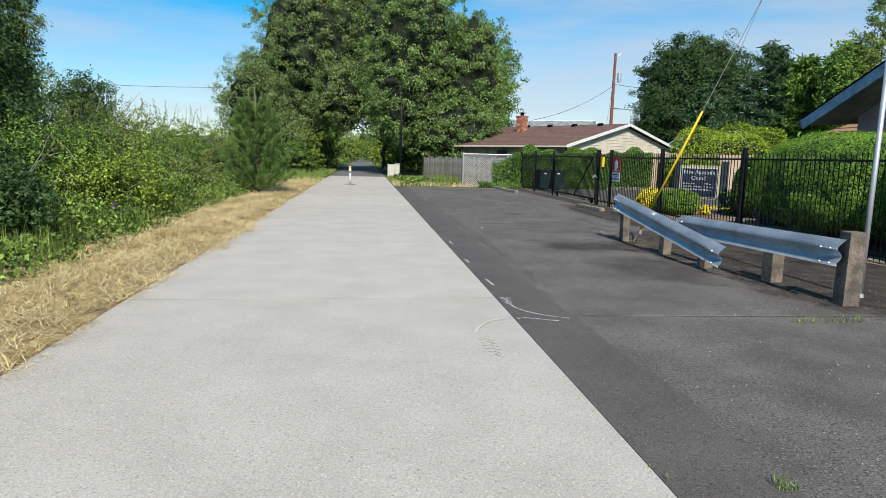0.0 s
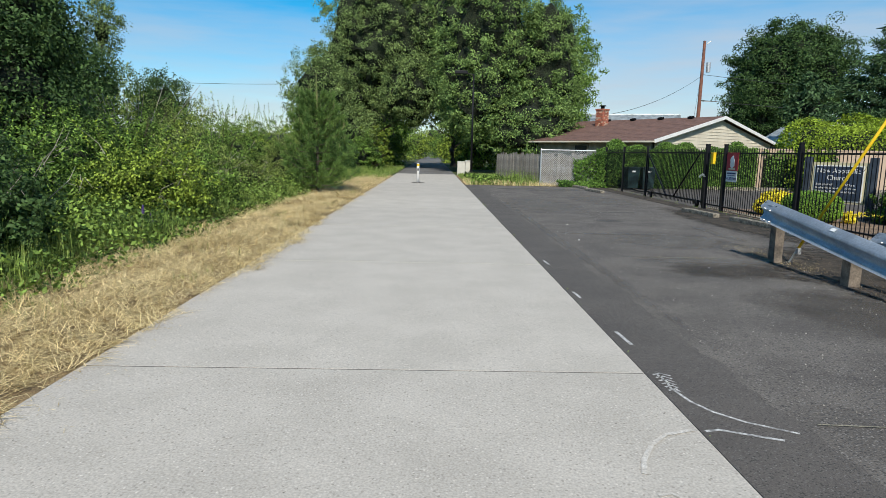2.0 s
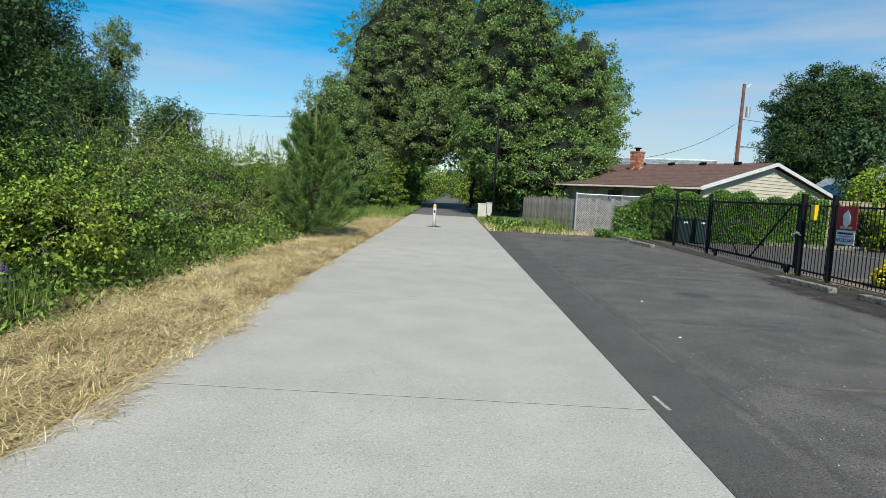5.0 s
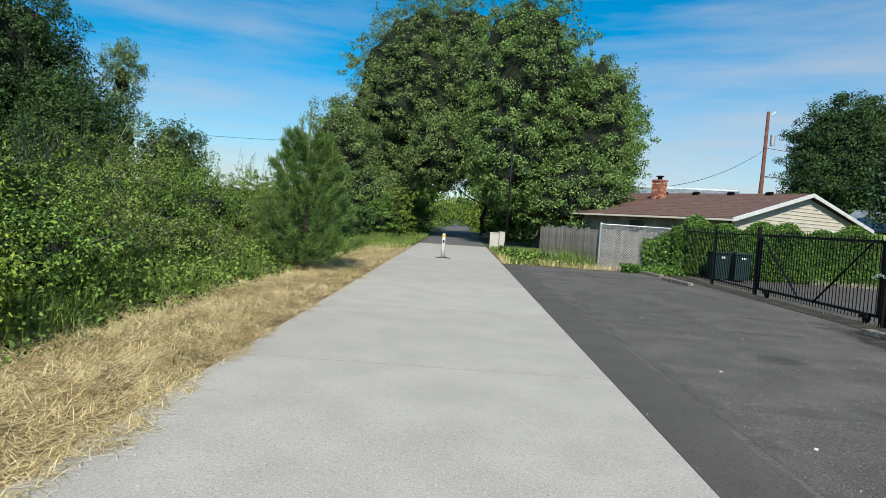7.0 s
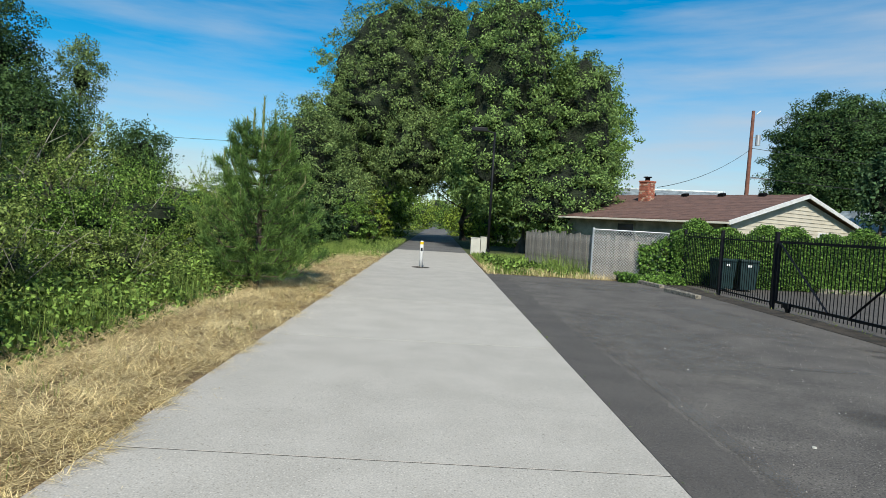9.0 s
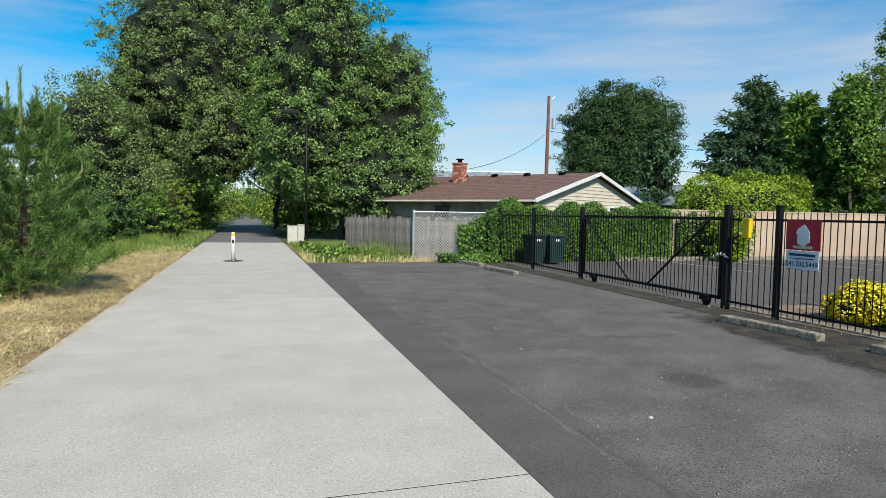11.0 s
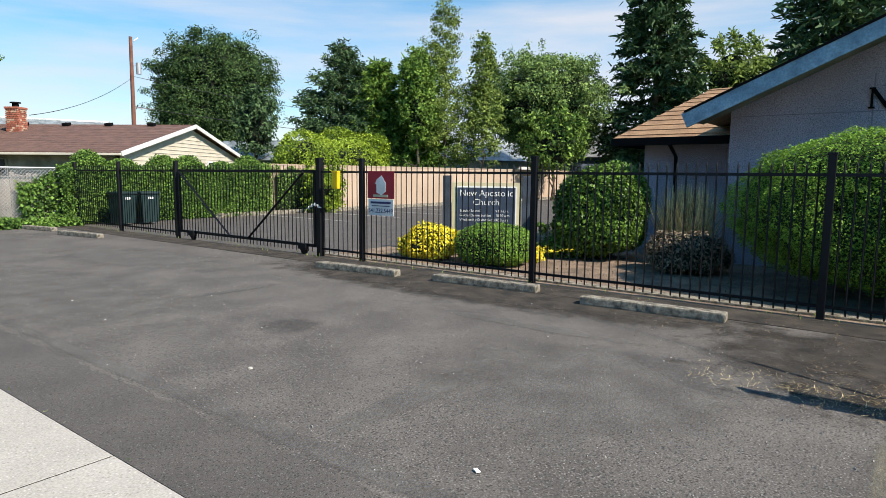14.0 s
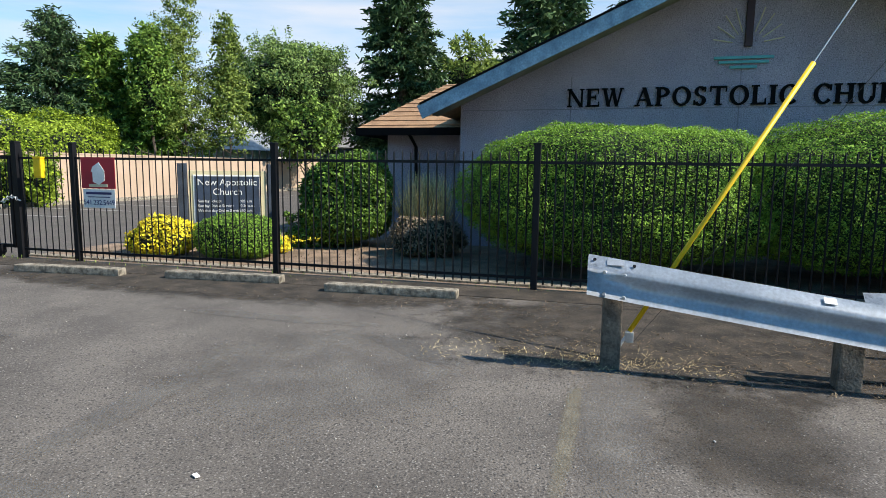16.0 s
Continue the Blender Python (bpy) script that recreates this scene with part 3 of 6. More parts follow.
bmesh.ops.remove_doubles(bm, verts=bm.verts, dist=0.0001)
tagged(part("pavement", bm, M["asphalt_new_and_shade"]), "strip of newer smooth dark asphalt along the path", "pavement", kind="structure")
tagged(part("road", boxed(((PL + PR) / 2, 119.6, -0.045), (PR - PL, 150, 0.08)), M["asphalt_far"]), "grey asphalt path running on under the trees", "path", kind="structure")
tagged(part("ground_verge", boxed((7.78, 12.0, -0.032), (0.66, 38.4, 0.08)), M["dirt"]), "strip of dark soil and litter along the fence", "ground", kind="structure")
tagged(part("ground_bed", boxed((10.6, 12.0, -0.038), (4.95, 16.0, 0.08)), M["soil"]), "brown bark and soil planting bed beside the church", "ground", kind="structure")
# darker asphalt tone here stands in for shade behind the gate
tagged(part("car_park_inner", boxed((31.0, 22.0, -0.05), (45.7, 19.9, 0.08)), M["asphalt_new_and_shade"]), "asphalt church car park behind the fence, toned dark for shade", "car park", kind="structure")

# dry cut grass, green grass, weeds
tagged(part("verge", boxed((-3.75, 8.0, -0.045), (2.1, 62.0, 0.07)), M["straw_ground"]), "strip of dry cut straw beside the path", "verge", kind="structure")


def straw_density(x, y):
    rim = PL + 0.06 + 0.22 * np.exp(-((y - 10.8) / 2.6) ** 2) + 0.06 * np.sin(y * 2.3) + 0.05 * np.sin(y * 5.1) + 0.03 * np.sin(y * 13.7)
    k = np.clip((rim - x) / 0.16, 0, 1)
    return k * np.where(y < 16, 1.0, np.where(y < 26, 0.75, 0.5))


def straw_height(x, y):
    """The mat swells towards its middle and lies thin at the path."""
    return 0.012 + 0.10 * np.clip((PL - 0.05 - x) / 0.45, 0, 1) * (0.8 + 0.5 * np.sin(x * 5 + y * 1.7) * np.sin(y * 2.9))


def chaff_density(x, y):
    return 0.7 * np.exp(-np.maximum(x - PL, 0) / 0.12)


def green_edge(x, y):
    return np.clip((-4.4 - 0.25 * np.clip((y - 8) / 8, 0, 1) - x + 0.2 * np.sin(y * 1.9) + 0.12 * np.sin(y * 4.7)) / 0.35, 0, 1)


blades("dry_grass", (-5.1, -2.3, -3.5, 40), 230000, 0.22, M["straw"], "flattened dry golden cut grass beside the path", "grass", 1.15, 0.0021, 3, straw_density, flat=1.57, lift=straw_height, swirl=0.5)
blades("straw_chaff", (-2.75, -2.1, -3.5, 30), 9000, 0.07, M["straw"], "loose straw chaff strewn on the edge of the path", "litter", 1.2, 0.0016, 13, chaff_density, z=0.004, flat=1.57, lift=0.004)
blades("green_grass", (-6.2, -4.15, -3.5, 46), 62000, 0.46, M["grass"], "tall green grass at the foot of the bushes", "grass", 0.75, 0.004, 4, green_edge, lift=0.05)
blades("grass_tuft", (-4.8, -2.9, -2, 40), 9000, 0.15, M["grass"], "green grass blades growing through the straw", "grass", 0.7, 0.003, 5,
       lambda x, y: np.clip(np.sin(x * 3.1 + 1.0) * np.sin(y * 1.3) + 0.55 * np.sin(y * 3.7 + x) - 0.35, 0, 1), lift=0.06)
blades("far_verge_grass", (-6.5, -2.8, 36, 60), 16000, 0.26, M["grass"], "rough green grass beside the far path", "grass", 0.6, 0.009, 14, lambda x, y: 0.35 + 0.65 * np.clip((-3.6 - x), 0, 1))
blades("corner_grass", (1.5, 5.2, 31.2, 43), 15000, 0.2, M["grass"], "patchy green and dry grass in the corner beyond the car park", "grass", 0.6, 0.01, 6)
blades("corner_straw", (1.4, 7.6, 30.9, 36), 16000, 0.24, M["straw"], "dry grass along the end of the car park", "grass", 0.9, 0.006, 8,
       lambda x, y: np.clip(0.55 + 0.6 * np.sin(x * 2.3 + y) * np.sin(y * 1.9 - x * 0.7) - 0.12 * (y - 31), 0, 1))
blades("tall_weeds", (2.8, 5.1, 31.5, 34.5), 4200, 0.7, M["grass"], "tall green weeds against the wooden fence", "grass", 0.55, 0.005, 9,
       lambda x, y: np.clip((x - 2.8) / 2.0, 0, 1) * (0.5 + 0.5 * np.sin(x * 5.1 + y * 2)))
blades("edge_tuft", (1.88, 1.99, 0.85, 0.94), 45, 0.045, M["grass"], "small grass tuft in the asphalt seam", "grass", 0.7, 0.003, 11)
blades("crack_tuft", (4.2, 5.0, 3.86, 3.96), 160, 0.05, M["grass"], "small weeds growing in the asphalt crack", "grass", 0.7, 0.003, 12)
tagged(part("ground_corner", boxed((4.6, 37.5, -0.05), (6.4, 12.6, 0.08)), M["straw_ground"]), "dry grassy corner beyond the car park", "ground", kind="structure")


rng = np.random.default_rng(77)
n = 9000
px, py = rng.uniform(1.7, 5.2, n), rng.uniform(31.3, 38.5, n)
ph = np.array([max(0.05, 0.22 + 0.4 * noise.noise(Vector((a * 0.8, b * 0.8, 9)))) for a, b in zip(px, py)])
tagged(quads("corner_weeds", leaves(np.stack([px, py, ph * rng.random(n) ** 0.5], 1)[rng.random(n) < ph * 2.2], 0.15, 0.45, 0.7, rng), M["weed"]), "clumps of leafy green weeds in the grassy corner", "weeds", kind="stuff")

# ---- guard rails ----
def w_beam(a, b, h=0.31):
    """A folded steel beam from a to b (top edge), its bulges towards -x."""
    prof = [(0.03, 0.0), (0.015, -0.004), (-0.06, -0.07), (-0.08, -0.095), (-0.078, -0.12), (-0.03, -0.165), (-0.02, -0.2), (-0.035, -0.235), (-0.075, -0.275), (-0.07, -0.31)]
    a, b = Vector(a), Vector(b)
    bm = bmesh.new()
    n = 10
    grid = []
    for i in range(n + 1):
        p = a.lerp(b, i / n)
        grid.append([bm.verts.new(p + Vector((x, 0, z * h / 0.31))) for x, z in prof])
    for g0, g1 in zip(grid, grid[1:]):
        for k in range(len(prof) - 1):
            bm.faces.new((g0[k], g1[k], g1[k + 1], g0[k + 1]))
    bmesh.ops.solidify(bm, geom=bm.faces[:], thickness=0.012)
    return bm


def guard_rail(a, b, posts, label, bolts):
    ob = thing("guard_rail", label, "guard rail", "guard rails of the car park", at=(posts[0][0], posts[0][1], 0))
    off = Vector(ob.location)
    part("beam", w_beam(Vector(a) - off, Vector(b) - off), M["steel"], ob, "weathered galvanised steel beam", True)
    for x, y, h, wx, wy, rz in posts:
        part("post", boxed((x - off.x, y - off.y, h / 2 - 0.1), (wx, wy, h + 0.2), rz=rz, bevel=0.012), M["post_wood"], ob, "weathered square timber post")
    for y in bolts:
        f = (y - a[1]) / (b[1] - a[1])
        z = a[2] + f * (b[2] - a[2])
        for dz in (0.105, 0.278):
            bm = tube(bmesh.new(), [(a[0] - off.x - 0.078, y - off.y, z - dz), (a[0] - off.x - 0.098, y - off.y, z - dz)], [0.016, 0.012], 8)
            part("bolt", bm, M["galv"], ob)
    return ob


bent = guard_rail((4.93, 10.33, 0.94), (4.93, 6.42, 0.42), [(5.04, 10.13, 0.72, 0.14, 0.15, 4), (5.06, 8.42, 0.55, 0.15, 0.17, 0), (5.05, 7.1, 0.28, 0.15, 0.18, 8)],
           "bent galvanised steel guard rail sagging on short timber posts", (10.2, 10.05, 6.6))
guard_rail((5.24, 8.3, 0.70), (5.27, 4.62, 0.77), [(5.42, 6.03, 0.60, 0.18, 0.2, 3), (5.40, 4.66, 0.86, 0.19, 0.2, -6)],
           "straight galvanised steel guard rail on timber posts", (4.7, 4.85, 8.1))
for y in (10.28, 9.98):
    c = Vector((4.905 - 5.04, y - 10.13, 0.94 - (10.33 - y) * 0.133 - 0.034))
    nrm = Vector((-0.66, 0, 0.75))
    part("bolt_hole", tube(bmesh.new(), [c + nrm * 0.006, c + nrm * 0.0135], [0.013, 0.013], 10), M["iron"], bent, "dark round bolt hole")
tagged(part("sticker", boxed((4.9, 8.62, 0.686), (0.055, 0.085, 0.005), ry=-41, rx=7.5), M["white"]), "small white sticker on the guard rail", "sticker")
label_plate = part("sticker", boxed((4.9, 10.12, 0.886), (0.055, 0.13, 0.006), ry=-41), M["galv"])
tagged(label_plate, "small grey metal plate stuck on the guard rail end", "plate")

pole = thing("sign_pole", "galvanised steel pipe pole standing behind the guard rail", "pole", at=(5.9, 5.03, 0))
part("pipe", tube(bmesh.new(), [(0, 0, -0.1), (0, 0, 2.9)], [0.03, 0.03], 12), M["galv"], pole, smooth=True)
part("collar", tube(bmesh.new(), [(0, 0, 0), (0, 0, 0.05)], [0.05, 0.04], 12), M["galv"], pole)

guy = thing("guy_wire", "steel guy wire with a bright yellow plastic guard", "guy wire", at=(5.3, 9.98, 0))
g0, g1 = Vector((0, 0, 0.25)), Vector((0.38, -1.32, 2.48))
part("guard", tube(bmesh.new(), [g0, g1], [0.02, 0.02], 10), M["yellow"], guy, "yellow plastic sleeve", True)
part("wire", tube(bmesh.new(), [g0 + (g0 - g1) * 0.1, g0 + (g1 - g0) * 4.2], [0.006, 0.006], 5), M["galv"], guy)
part("second_wire", tube(bmesh.new(), [(-0.02, 0.0, 0.12), (0.3, -1.9, 2.6), (0.95, -5.6, 9.6)], [0.0022, 0.0022, 0.0022], 5), M["wire"], guy)
part("anchor", tube(bmesh.new(), [(-0.06, 0.2, -0.1), (-0.01, 0.03, 0.2)], [0.014, 0.014], 8), M["galv"], guy)
part("clamp", boxed((0.0, 0.0, 0.2), (0.05, 0.07, 0.09), bevel=0.008), M["galv"], guy)

# ---- wheel stops ----
stop_bm = bmesh.new()
box(stop_bm, (0, 0, 0.056), (0.18, 1.74, 0.112), bevel=0.022)
bmesh.ops.subdivide_edges(stop_bm, edges=[e for e in stop_bm.edges if e.calc_length() > 1.0], cuts=30)
for v in stop_bm.verts:
    v.co += noise.noise_vector(v.co * 3) * 0.004 + noise.noise_vector(v.co * 19) * 0.003
stop_me = None
for x, y, rz in ((7.18, 17.85, 5), (7.42, 15.4, 5), (7.25, 12.85, 3), (6.72, 27.4, 8), (6.7, 30.2, 10)):
    ob = thing("wheel_stop", "weathered concrete wheel stop with chipped edges", "wheel stop", "wheel stops along the fence", at=(x, y, 0))
    ob.rotation_euler.z = radians(rz)
    if stop_me is None:
        stop_me = part("block", stop_bm, M["stop"], ob).data
        pin = part("pin", tube(bmesh.new(), [(0, 0.6, 0.07), (0, 0.6, 0.115)], [0.014, 0.014], 8), M["rust"], ob).data
        share("pin", pin, ob, pose(0, -1.2, 0))
    else:
        share("block", stop_me, ob, pose(0, 0, 0))
        share("pin", pin, ob, pose(0, 0, 0))
        share("pin", pin, ob, pose(0, -1.2, 0))

tagged(part("kerb", boxed((8.42, 12.0, 0.0), (0.2, 16.0, 0.07), bevel=0.012), M["stop"]), "pale concrete edging strip along the fence", "kerb", kind="structure")

# ---- iron fence ----
PICKET = 0.122
picket_bm = tube(bmesh.new(), [(0, 0, 0.07), (0, 0, 1.80), (0, 0, 1.84)], [0.011, 0.011, 0.003], 4)
fence = thing("iron_fence", "black painted steel picket fence along the car park", "fence", at=(FX, 3.0, 0))
picket_me = None


def pickets(parent, y0, y1, x=0.0):
    global picket_me
    n = int((y1 - y0) / PICKET)
    for k in range(1, n):
        y = y0 + (y1 - y0) * k / n
        if picket_me is None:
            o = part("picket", picket_bm, M["iron"], parent)
            picket_me = o.data
            o.location = (x, y, 0)
        else:
            share("picket", picket_me, parent, pose(x, y, 0))


def fence_post(parent, y, h=1.93, w=0.085, name="post"):
    bm = boxed((0, y, h / 2 - 0.1), (w, w, h + 0.2), bevel=0.006)
    box(bm, (0, y, h), (w + 0.012, w + 0.012, 0.03), bevel=0.008)
    return part(name, bm, M["iron"], parent)


POSTS = [-0.7, 3.2, 7.0, 11.15, 15.0, 18.67, 19.85]
for y in POSTS:
    fence_post(fence, y - 3.0, 1.95 if y == 19.85 else 1.93, 0.11 if y == 19.85 else 0.085)
for y0, y1 in zip(POSTS, POSTS[1:]):
    for z in (0.16, 1.69):
        part("rail", boxed((0, (y0 + y1) / 2 - 3.0, z), (0.03, y1 - y0 - 0.08, 0.038)), M["iron"], fence)
    pickets(fence, y0 - 3.0, y1 - 3.0)

gate = thing("sliding_gate", "black steel sliding gate, closed and chained", "gate", at=(FX, 22.5, 0))
G0, G1 = 20.0 - 22.5, 25.05 - 22.5
for z, h in ((0.2, 0.06), (1.70, 0.06)):
    part("gate_rail", boxed((0, (G0 + G1) / 2, z), (0.05, G1 - G0, h)), M["iron"], gate)
for y in (G0, G1):
    part("gate_stile", boxed((0, y, 0.95), (0.05, 0.06, 1.56)), M["iron"], gate)
for a, b in (((0, G1 - 0.05, 1.68), (0, 0.42, 0.22)), ((0, G0 + 0.3, 1.68), (0, -0.3, 0.22))):
    part("brace", tube(bmesh.new(), [(a[0] - 0.035, a[1], a[2]), (b[0] - 0.035, b[1], b[2])], [0.03, 0.03], 4), M["iron"], gate)
pickets(gate, G0, G1, 0.02)
for y in (G0 + 0.35, G1 - 0.55):
    w = part("wheel", tube(bmesh.new(), [(-0.03, y, 0.08), (0.03, y, 0.08)], [0.08, 0.08], 14), M["iron"], gate)
    part("wheel_box", boxed((-0.03, y, 0.17), (0.09, 0.24, 0.12), bevel=0.01), M["iron"], gate)
back = thing("iron_fence", "black steel picket fence run beyond the gate", "fence", at=(FX, 28, 0))
for y in (25.2, 28.2, 31.0):
    fence_post(back, y - 28, 1.93)
for y0, y1 in ((25.2, 28.2), (28.2, 31.0)):
    for z in (0.16, 1.69):
        part("rail", boxed((0, (y0 + y1) / 2 - 28, z), (0.03, y1 - y0 - 0.08, 0.038)), M["iron"], back)
    pickets(back, y0 - 28, y1 - 28)

chain = thing("chain", "galvanised chain looped round the gate post", "chain", at=(FX - 0.07, 19.9, 1.02))
for k in range(9):
    bm = bmesh.new()
    ring = [(0.02 * math.cos(a), 0.032 * math.sin(a), 0.012 * math.sin(a)) for a in [2 * math.pi * i / 8 for i in range(9)]]
    tube(bm, ring, [0.006] * 9, 5, False)
    part("link", bm, M["galv"], chain).matrix_basis = pose(-0.01 * (k % 2), -0.13 + 0.045 * k, 0.05 * math.sin(k * 0.5) - 0.03, 60 * (k % 2), 0, 0)
box_y = thing("key_box", "yellow plastic box hanging on the fence by the gate", "box", at=(FX - 0.05, 19.32, 1.36))
part("body", boxed((0, 0, 0.17), (0.09, 0.16, 0.33), bevel=0.025), M["yellow"], box_y)
part("lid", boxed((-0.002, 0, 0.335), (0.1, 0.17, 0.03), bevel=0.01), M["yellow"], box_y)

# estate agent's sign hung on the fence
sign = thing("agent_sign", "red and white estate agent's sign tied to the fence", "sign", at=(FX - 0.03, 18.16, 0.9))
S = pose(-0.008, 0, 0, 90, 0, -90)
part("red_panel", boxed((0, 0, 0.56), (0.008, 0.66, 0.5)), M["red"], sign, "dark red panel with a white house outline")
part("white_panel", boxed((0, 0.0, 0.15), (0.008, 0.62, 0.3)), M["white"], sign, "white panel with blue writing")
house = [(-0.10, 0.42), (0.02, 0.37), (0.13, 0.44), (0.13, 0.60), (0.03, 0.73), (-0.09, 0.66), (-0.13, 0.58), (-0.10, 0.57)]
part("house_mark", extruded(house, 0.004, S), M["white"], sign, "white house mark")
part("name_bar", boxed((-0.008, 0, 0.36), (0.004, 0.36, 0.045)), M["brass"], sign)
part("person_bar", boxed((-0.008, 0, 0.235), (0.004, 0.5, 0.038)), M["blue_ink"], sign)
part("address_bar", boxed((-0.008, 0, 0.175), (0.004, 0.44, 0.014)), M["blue_ink"], sign)
lettering("phone_number", "541.232.5449", 0.112, M["blue_ink"], sign, pose(-0.01, 0.0, 0.085, 90, 0, -90), 0.002)

# paint, stains and litter on the ground
def ground_mark(name, outline, mat, label, category, z=0.0045):
    bm = bmesh.new()
    bm.faces.new([bm.verts.new((x, y, z)) for x, y in outline])
    return tagged(part(name, bm, mat), label, category, kind="structure")


def stroke(name, pts, w, label, mat="white_paint"):
    a = np.array(pts)
    d = np.gradient(a, axis=0)
    n = np.stack([-d[:, 1], d[:, 0]], 1)
    n /= np.linalg.norm(n, axis=1, keepdims=True)
    n *= w / 2
    out = list(map(tuple, a + n)) + list(map(tuple, (a - n)[::-1]))
    ground_mark(name, out, M[mat], label, "paint mark", 0.0075)


for y0, y1, x in ((5.82, 6.2, 1.45), (7.5, 7.8, 1.42), (9.55, 9.88, 1.45)):
    stroke("trim_paint", [(x + 0.02, y0), (x, y1)], 0.034, "short white survey dash beside the path edge")
stroke("trim_paint", [(1.44, 4.82), (1.47, 4.63), (1.55, 4.46), (1.68, 4.32), (1.92, 4.17)], 0.022, "curved white survey line on the asphalt")
stroke("trim_paint", [(1.38, 4.19), (1.47, 4.21), (1.61, 4.15), (1.78, 4.08)], 0.026, "short white survey line on the asphalt")
for k in range(6):
    y = 5.14 - 0.06 * k
    stroke("trim_paint", [(1.40, y - 0.03), (1.46, y), (1.52 - 0.01 * k, y - 0.05)], 0.02, "scribbled white survey mark on the asphalt")
stroke("trim_paint", [(1.43, 5.12), (1.45, 4.98), (1.43, 4.84)], 0.018, "scribbled white survey mark on the asphalt")
stroke("trim_paint", [(1.32, 4.21), (1.13, 4.14), (1.01, 4.02), (0.91, 3.85), (0.86, 3.70)], 0.03, "faint pale survey arc on the concrete", "faded_paint")
for k in range(6):
    y = 3.5 - 0.09 * k
    stroke("trim_paint", [(0.86, y), (0.93, y + 0.02), (0.98, y - 0.04)], 0.018, "faint scribbled survey mark on the concrete", "faded_paint")


def soft_material(name, base, strength):
    """A stain that fades out towards an uneven rim."""
    m = M[base].copy()
    m.name = name
    n, link = m.node_tree.nodes, m.node_tree.links.new
    tc, gr, no = n.new("ShaderNodeTexCoord"), n.new("ShaderNodeTexGradient"), n.new("ShaderNodeTexNoise")
    gr.gradient_type = "SPHERICAL"
    link(tc.outputs["Object"], gr.inputs["Vector"])
    geo = n.new("ShaderNodeNewGeometry")
    link(geo.outputs["Position"], no.inputs["Vector"])
    no.inputs["Scale"].default_value, no.inputs["Detail"].default_value = 2.2, 8
    no.inputs["Roughness"].default_value = 0.65
    ad, mr = n.new("ShaderNodeMath"), n.new("ShaderNodeMapRange")
    link(gr.outputs["Fac"], ad.inputs[0])
    link(no.outputs["Fac"], ad.inputs[1])
    for nd in n:
        if nd.type in ("TEX_NOISE", "TEX_VORONOI"):
            link(geo.outputs["Position"], nd.inputs["Vector"])
    for k, v in (("From Min", 0.68), ("From Max", 1.05), ("To Min", 0.0), ("To Max", strength)):
        mr.inputs[k].default_value = v
    link(ad.outputs["Value"], mr.inputs["Value"])
    tr, ms = n.new("ShaderNodeBsdfTransparent"), n.new("ShaderNodeMixShader")
    link(mr.outputs["Result"], ms.inputs["Fac"])
    link(tr.outputs["BSDF"], ms.inputs[1])
    link(n["Principled BSDF"].outputs["BSDF"], ms.inputs[2])
    link(ms.outputs["Shader"], n["Material Output"].inputs["Surface"])
    return m


SOFT = {"oil": soft_material("soft_oil", "oil", 0.28), "dirt": soft_material("soft_dirt", "dirt", 0.95), "dust": soft_material("soft_dust", "dust", 0.5), "moss": soft_material("soft_moss", "moss", 0.42), "puddle": soft_material("soft_puddle", "dirt", 0.5), "patch": soft_material("soft_patch", "dirt", 0.32)}


def stain(cx, cy, rx, ry, mat, label, seed, z=0.0045):
    bm = bmesh.new()
    bm.faces.new([bm.verts.new((math.cos(2 * math.pi * k / 40), math.sin(2 * math.pi * k / 40), 0)) for k in range(40)])
    ob = tagged(part("ground_stain", bm, SOFT[mat]), label, "stain", kind="structure")
    ob.location, ob.scale = (cx, cy, z), (rx, ry, 1)


stain(4.05, 15.7, 0.55, 0.45, "oil", "dark oil stain on the asphalt", 1)
stain(4.0, 9.3, 1.35, 0.78, "puddle", "wide dark damp patch with a pale rim on the asphalt", 5)
stain(4.1, 10.1, 1.7, 0.34, "dust", "pale silt along the rim of the damp patch", 7, 0.0052)
stain(4.2, 7.0, 1.2, 1.6, "patch", "dark worn patch on the asphalt", 6, 0.0048)
stain(6.3, 9.2, 2.2, 3.6, "dirt", "dirt and leaf litter round the rail posts", 9, 0.005)
stain(6.4, 5.9, 2.1, 3.2, "dirt", "dirt and leaf litter round the rail posts", 12, 0.0055)
stain(7.1, 15.5, 1.1, 5.5, "dirt", "dark soil washed out from the wheel stops", 14, 0.0045)
stain(3.2, 20.0, 1.5, 4.0, "dust", "pale dusty patch on the worn asphalt", 15, 0.005)
stain(4.3, 12.3, 1.6, 1.6, "dust", "pale dusty patch on the worn asphalt", 17, 0.005)
stain(5.6, 22.5, 1.3, 3.4, "dust", "pale dusty patch on the worn asphalt", 19, 0.006)
stain(4.2, 2.3, 2.0, 1.6, "dust", "pale worn patch on the asphalt", 21, 0.005)
stain(4.6, 28.5, 2.6, 1.6, "dust", "pale dusty patch near the grass", 23, 0.005)
stain(3.7, 10.36, 1.3, 0.085, "moss", "pale sandy seam in the asphalt", 25, 0.0065)
stain(5.7, 13.6, 0.2, 1.9, "dust", "pale dusty streak on the worn asphalt", 31, 0.0068)
stain(3.3, 13.2, 1.3, 0.22, "dust", "pale dusty streak on the worn asphalt", 33, 0.0068)
stain(4.9, 17.9, 0.9, 0.18, "dust", "pale dusty streak on the worn asphalt", 35, 0.0068)
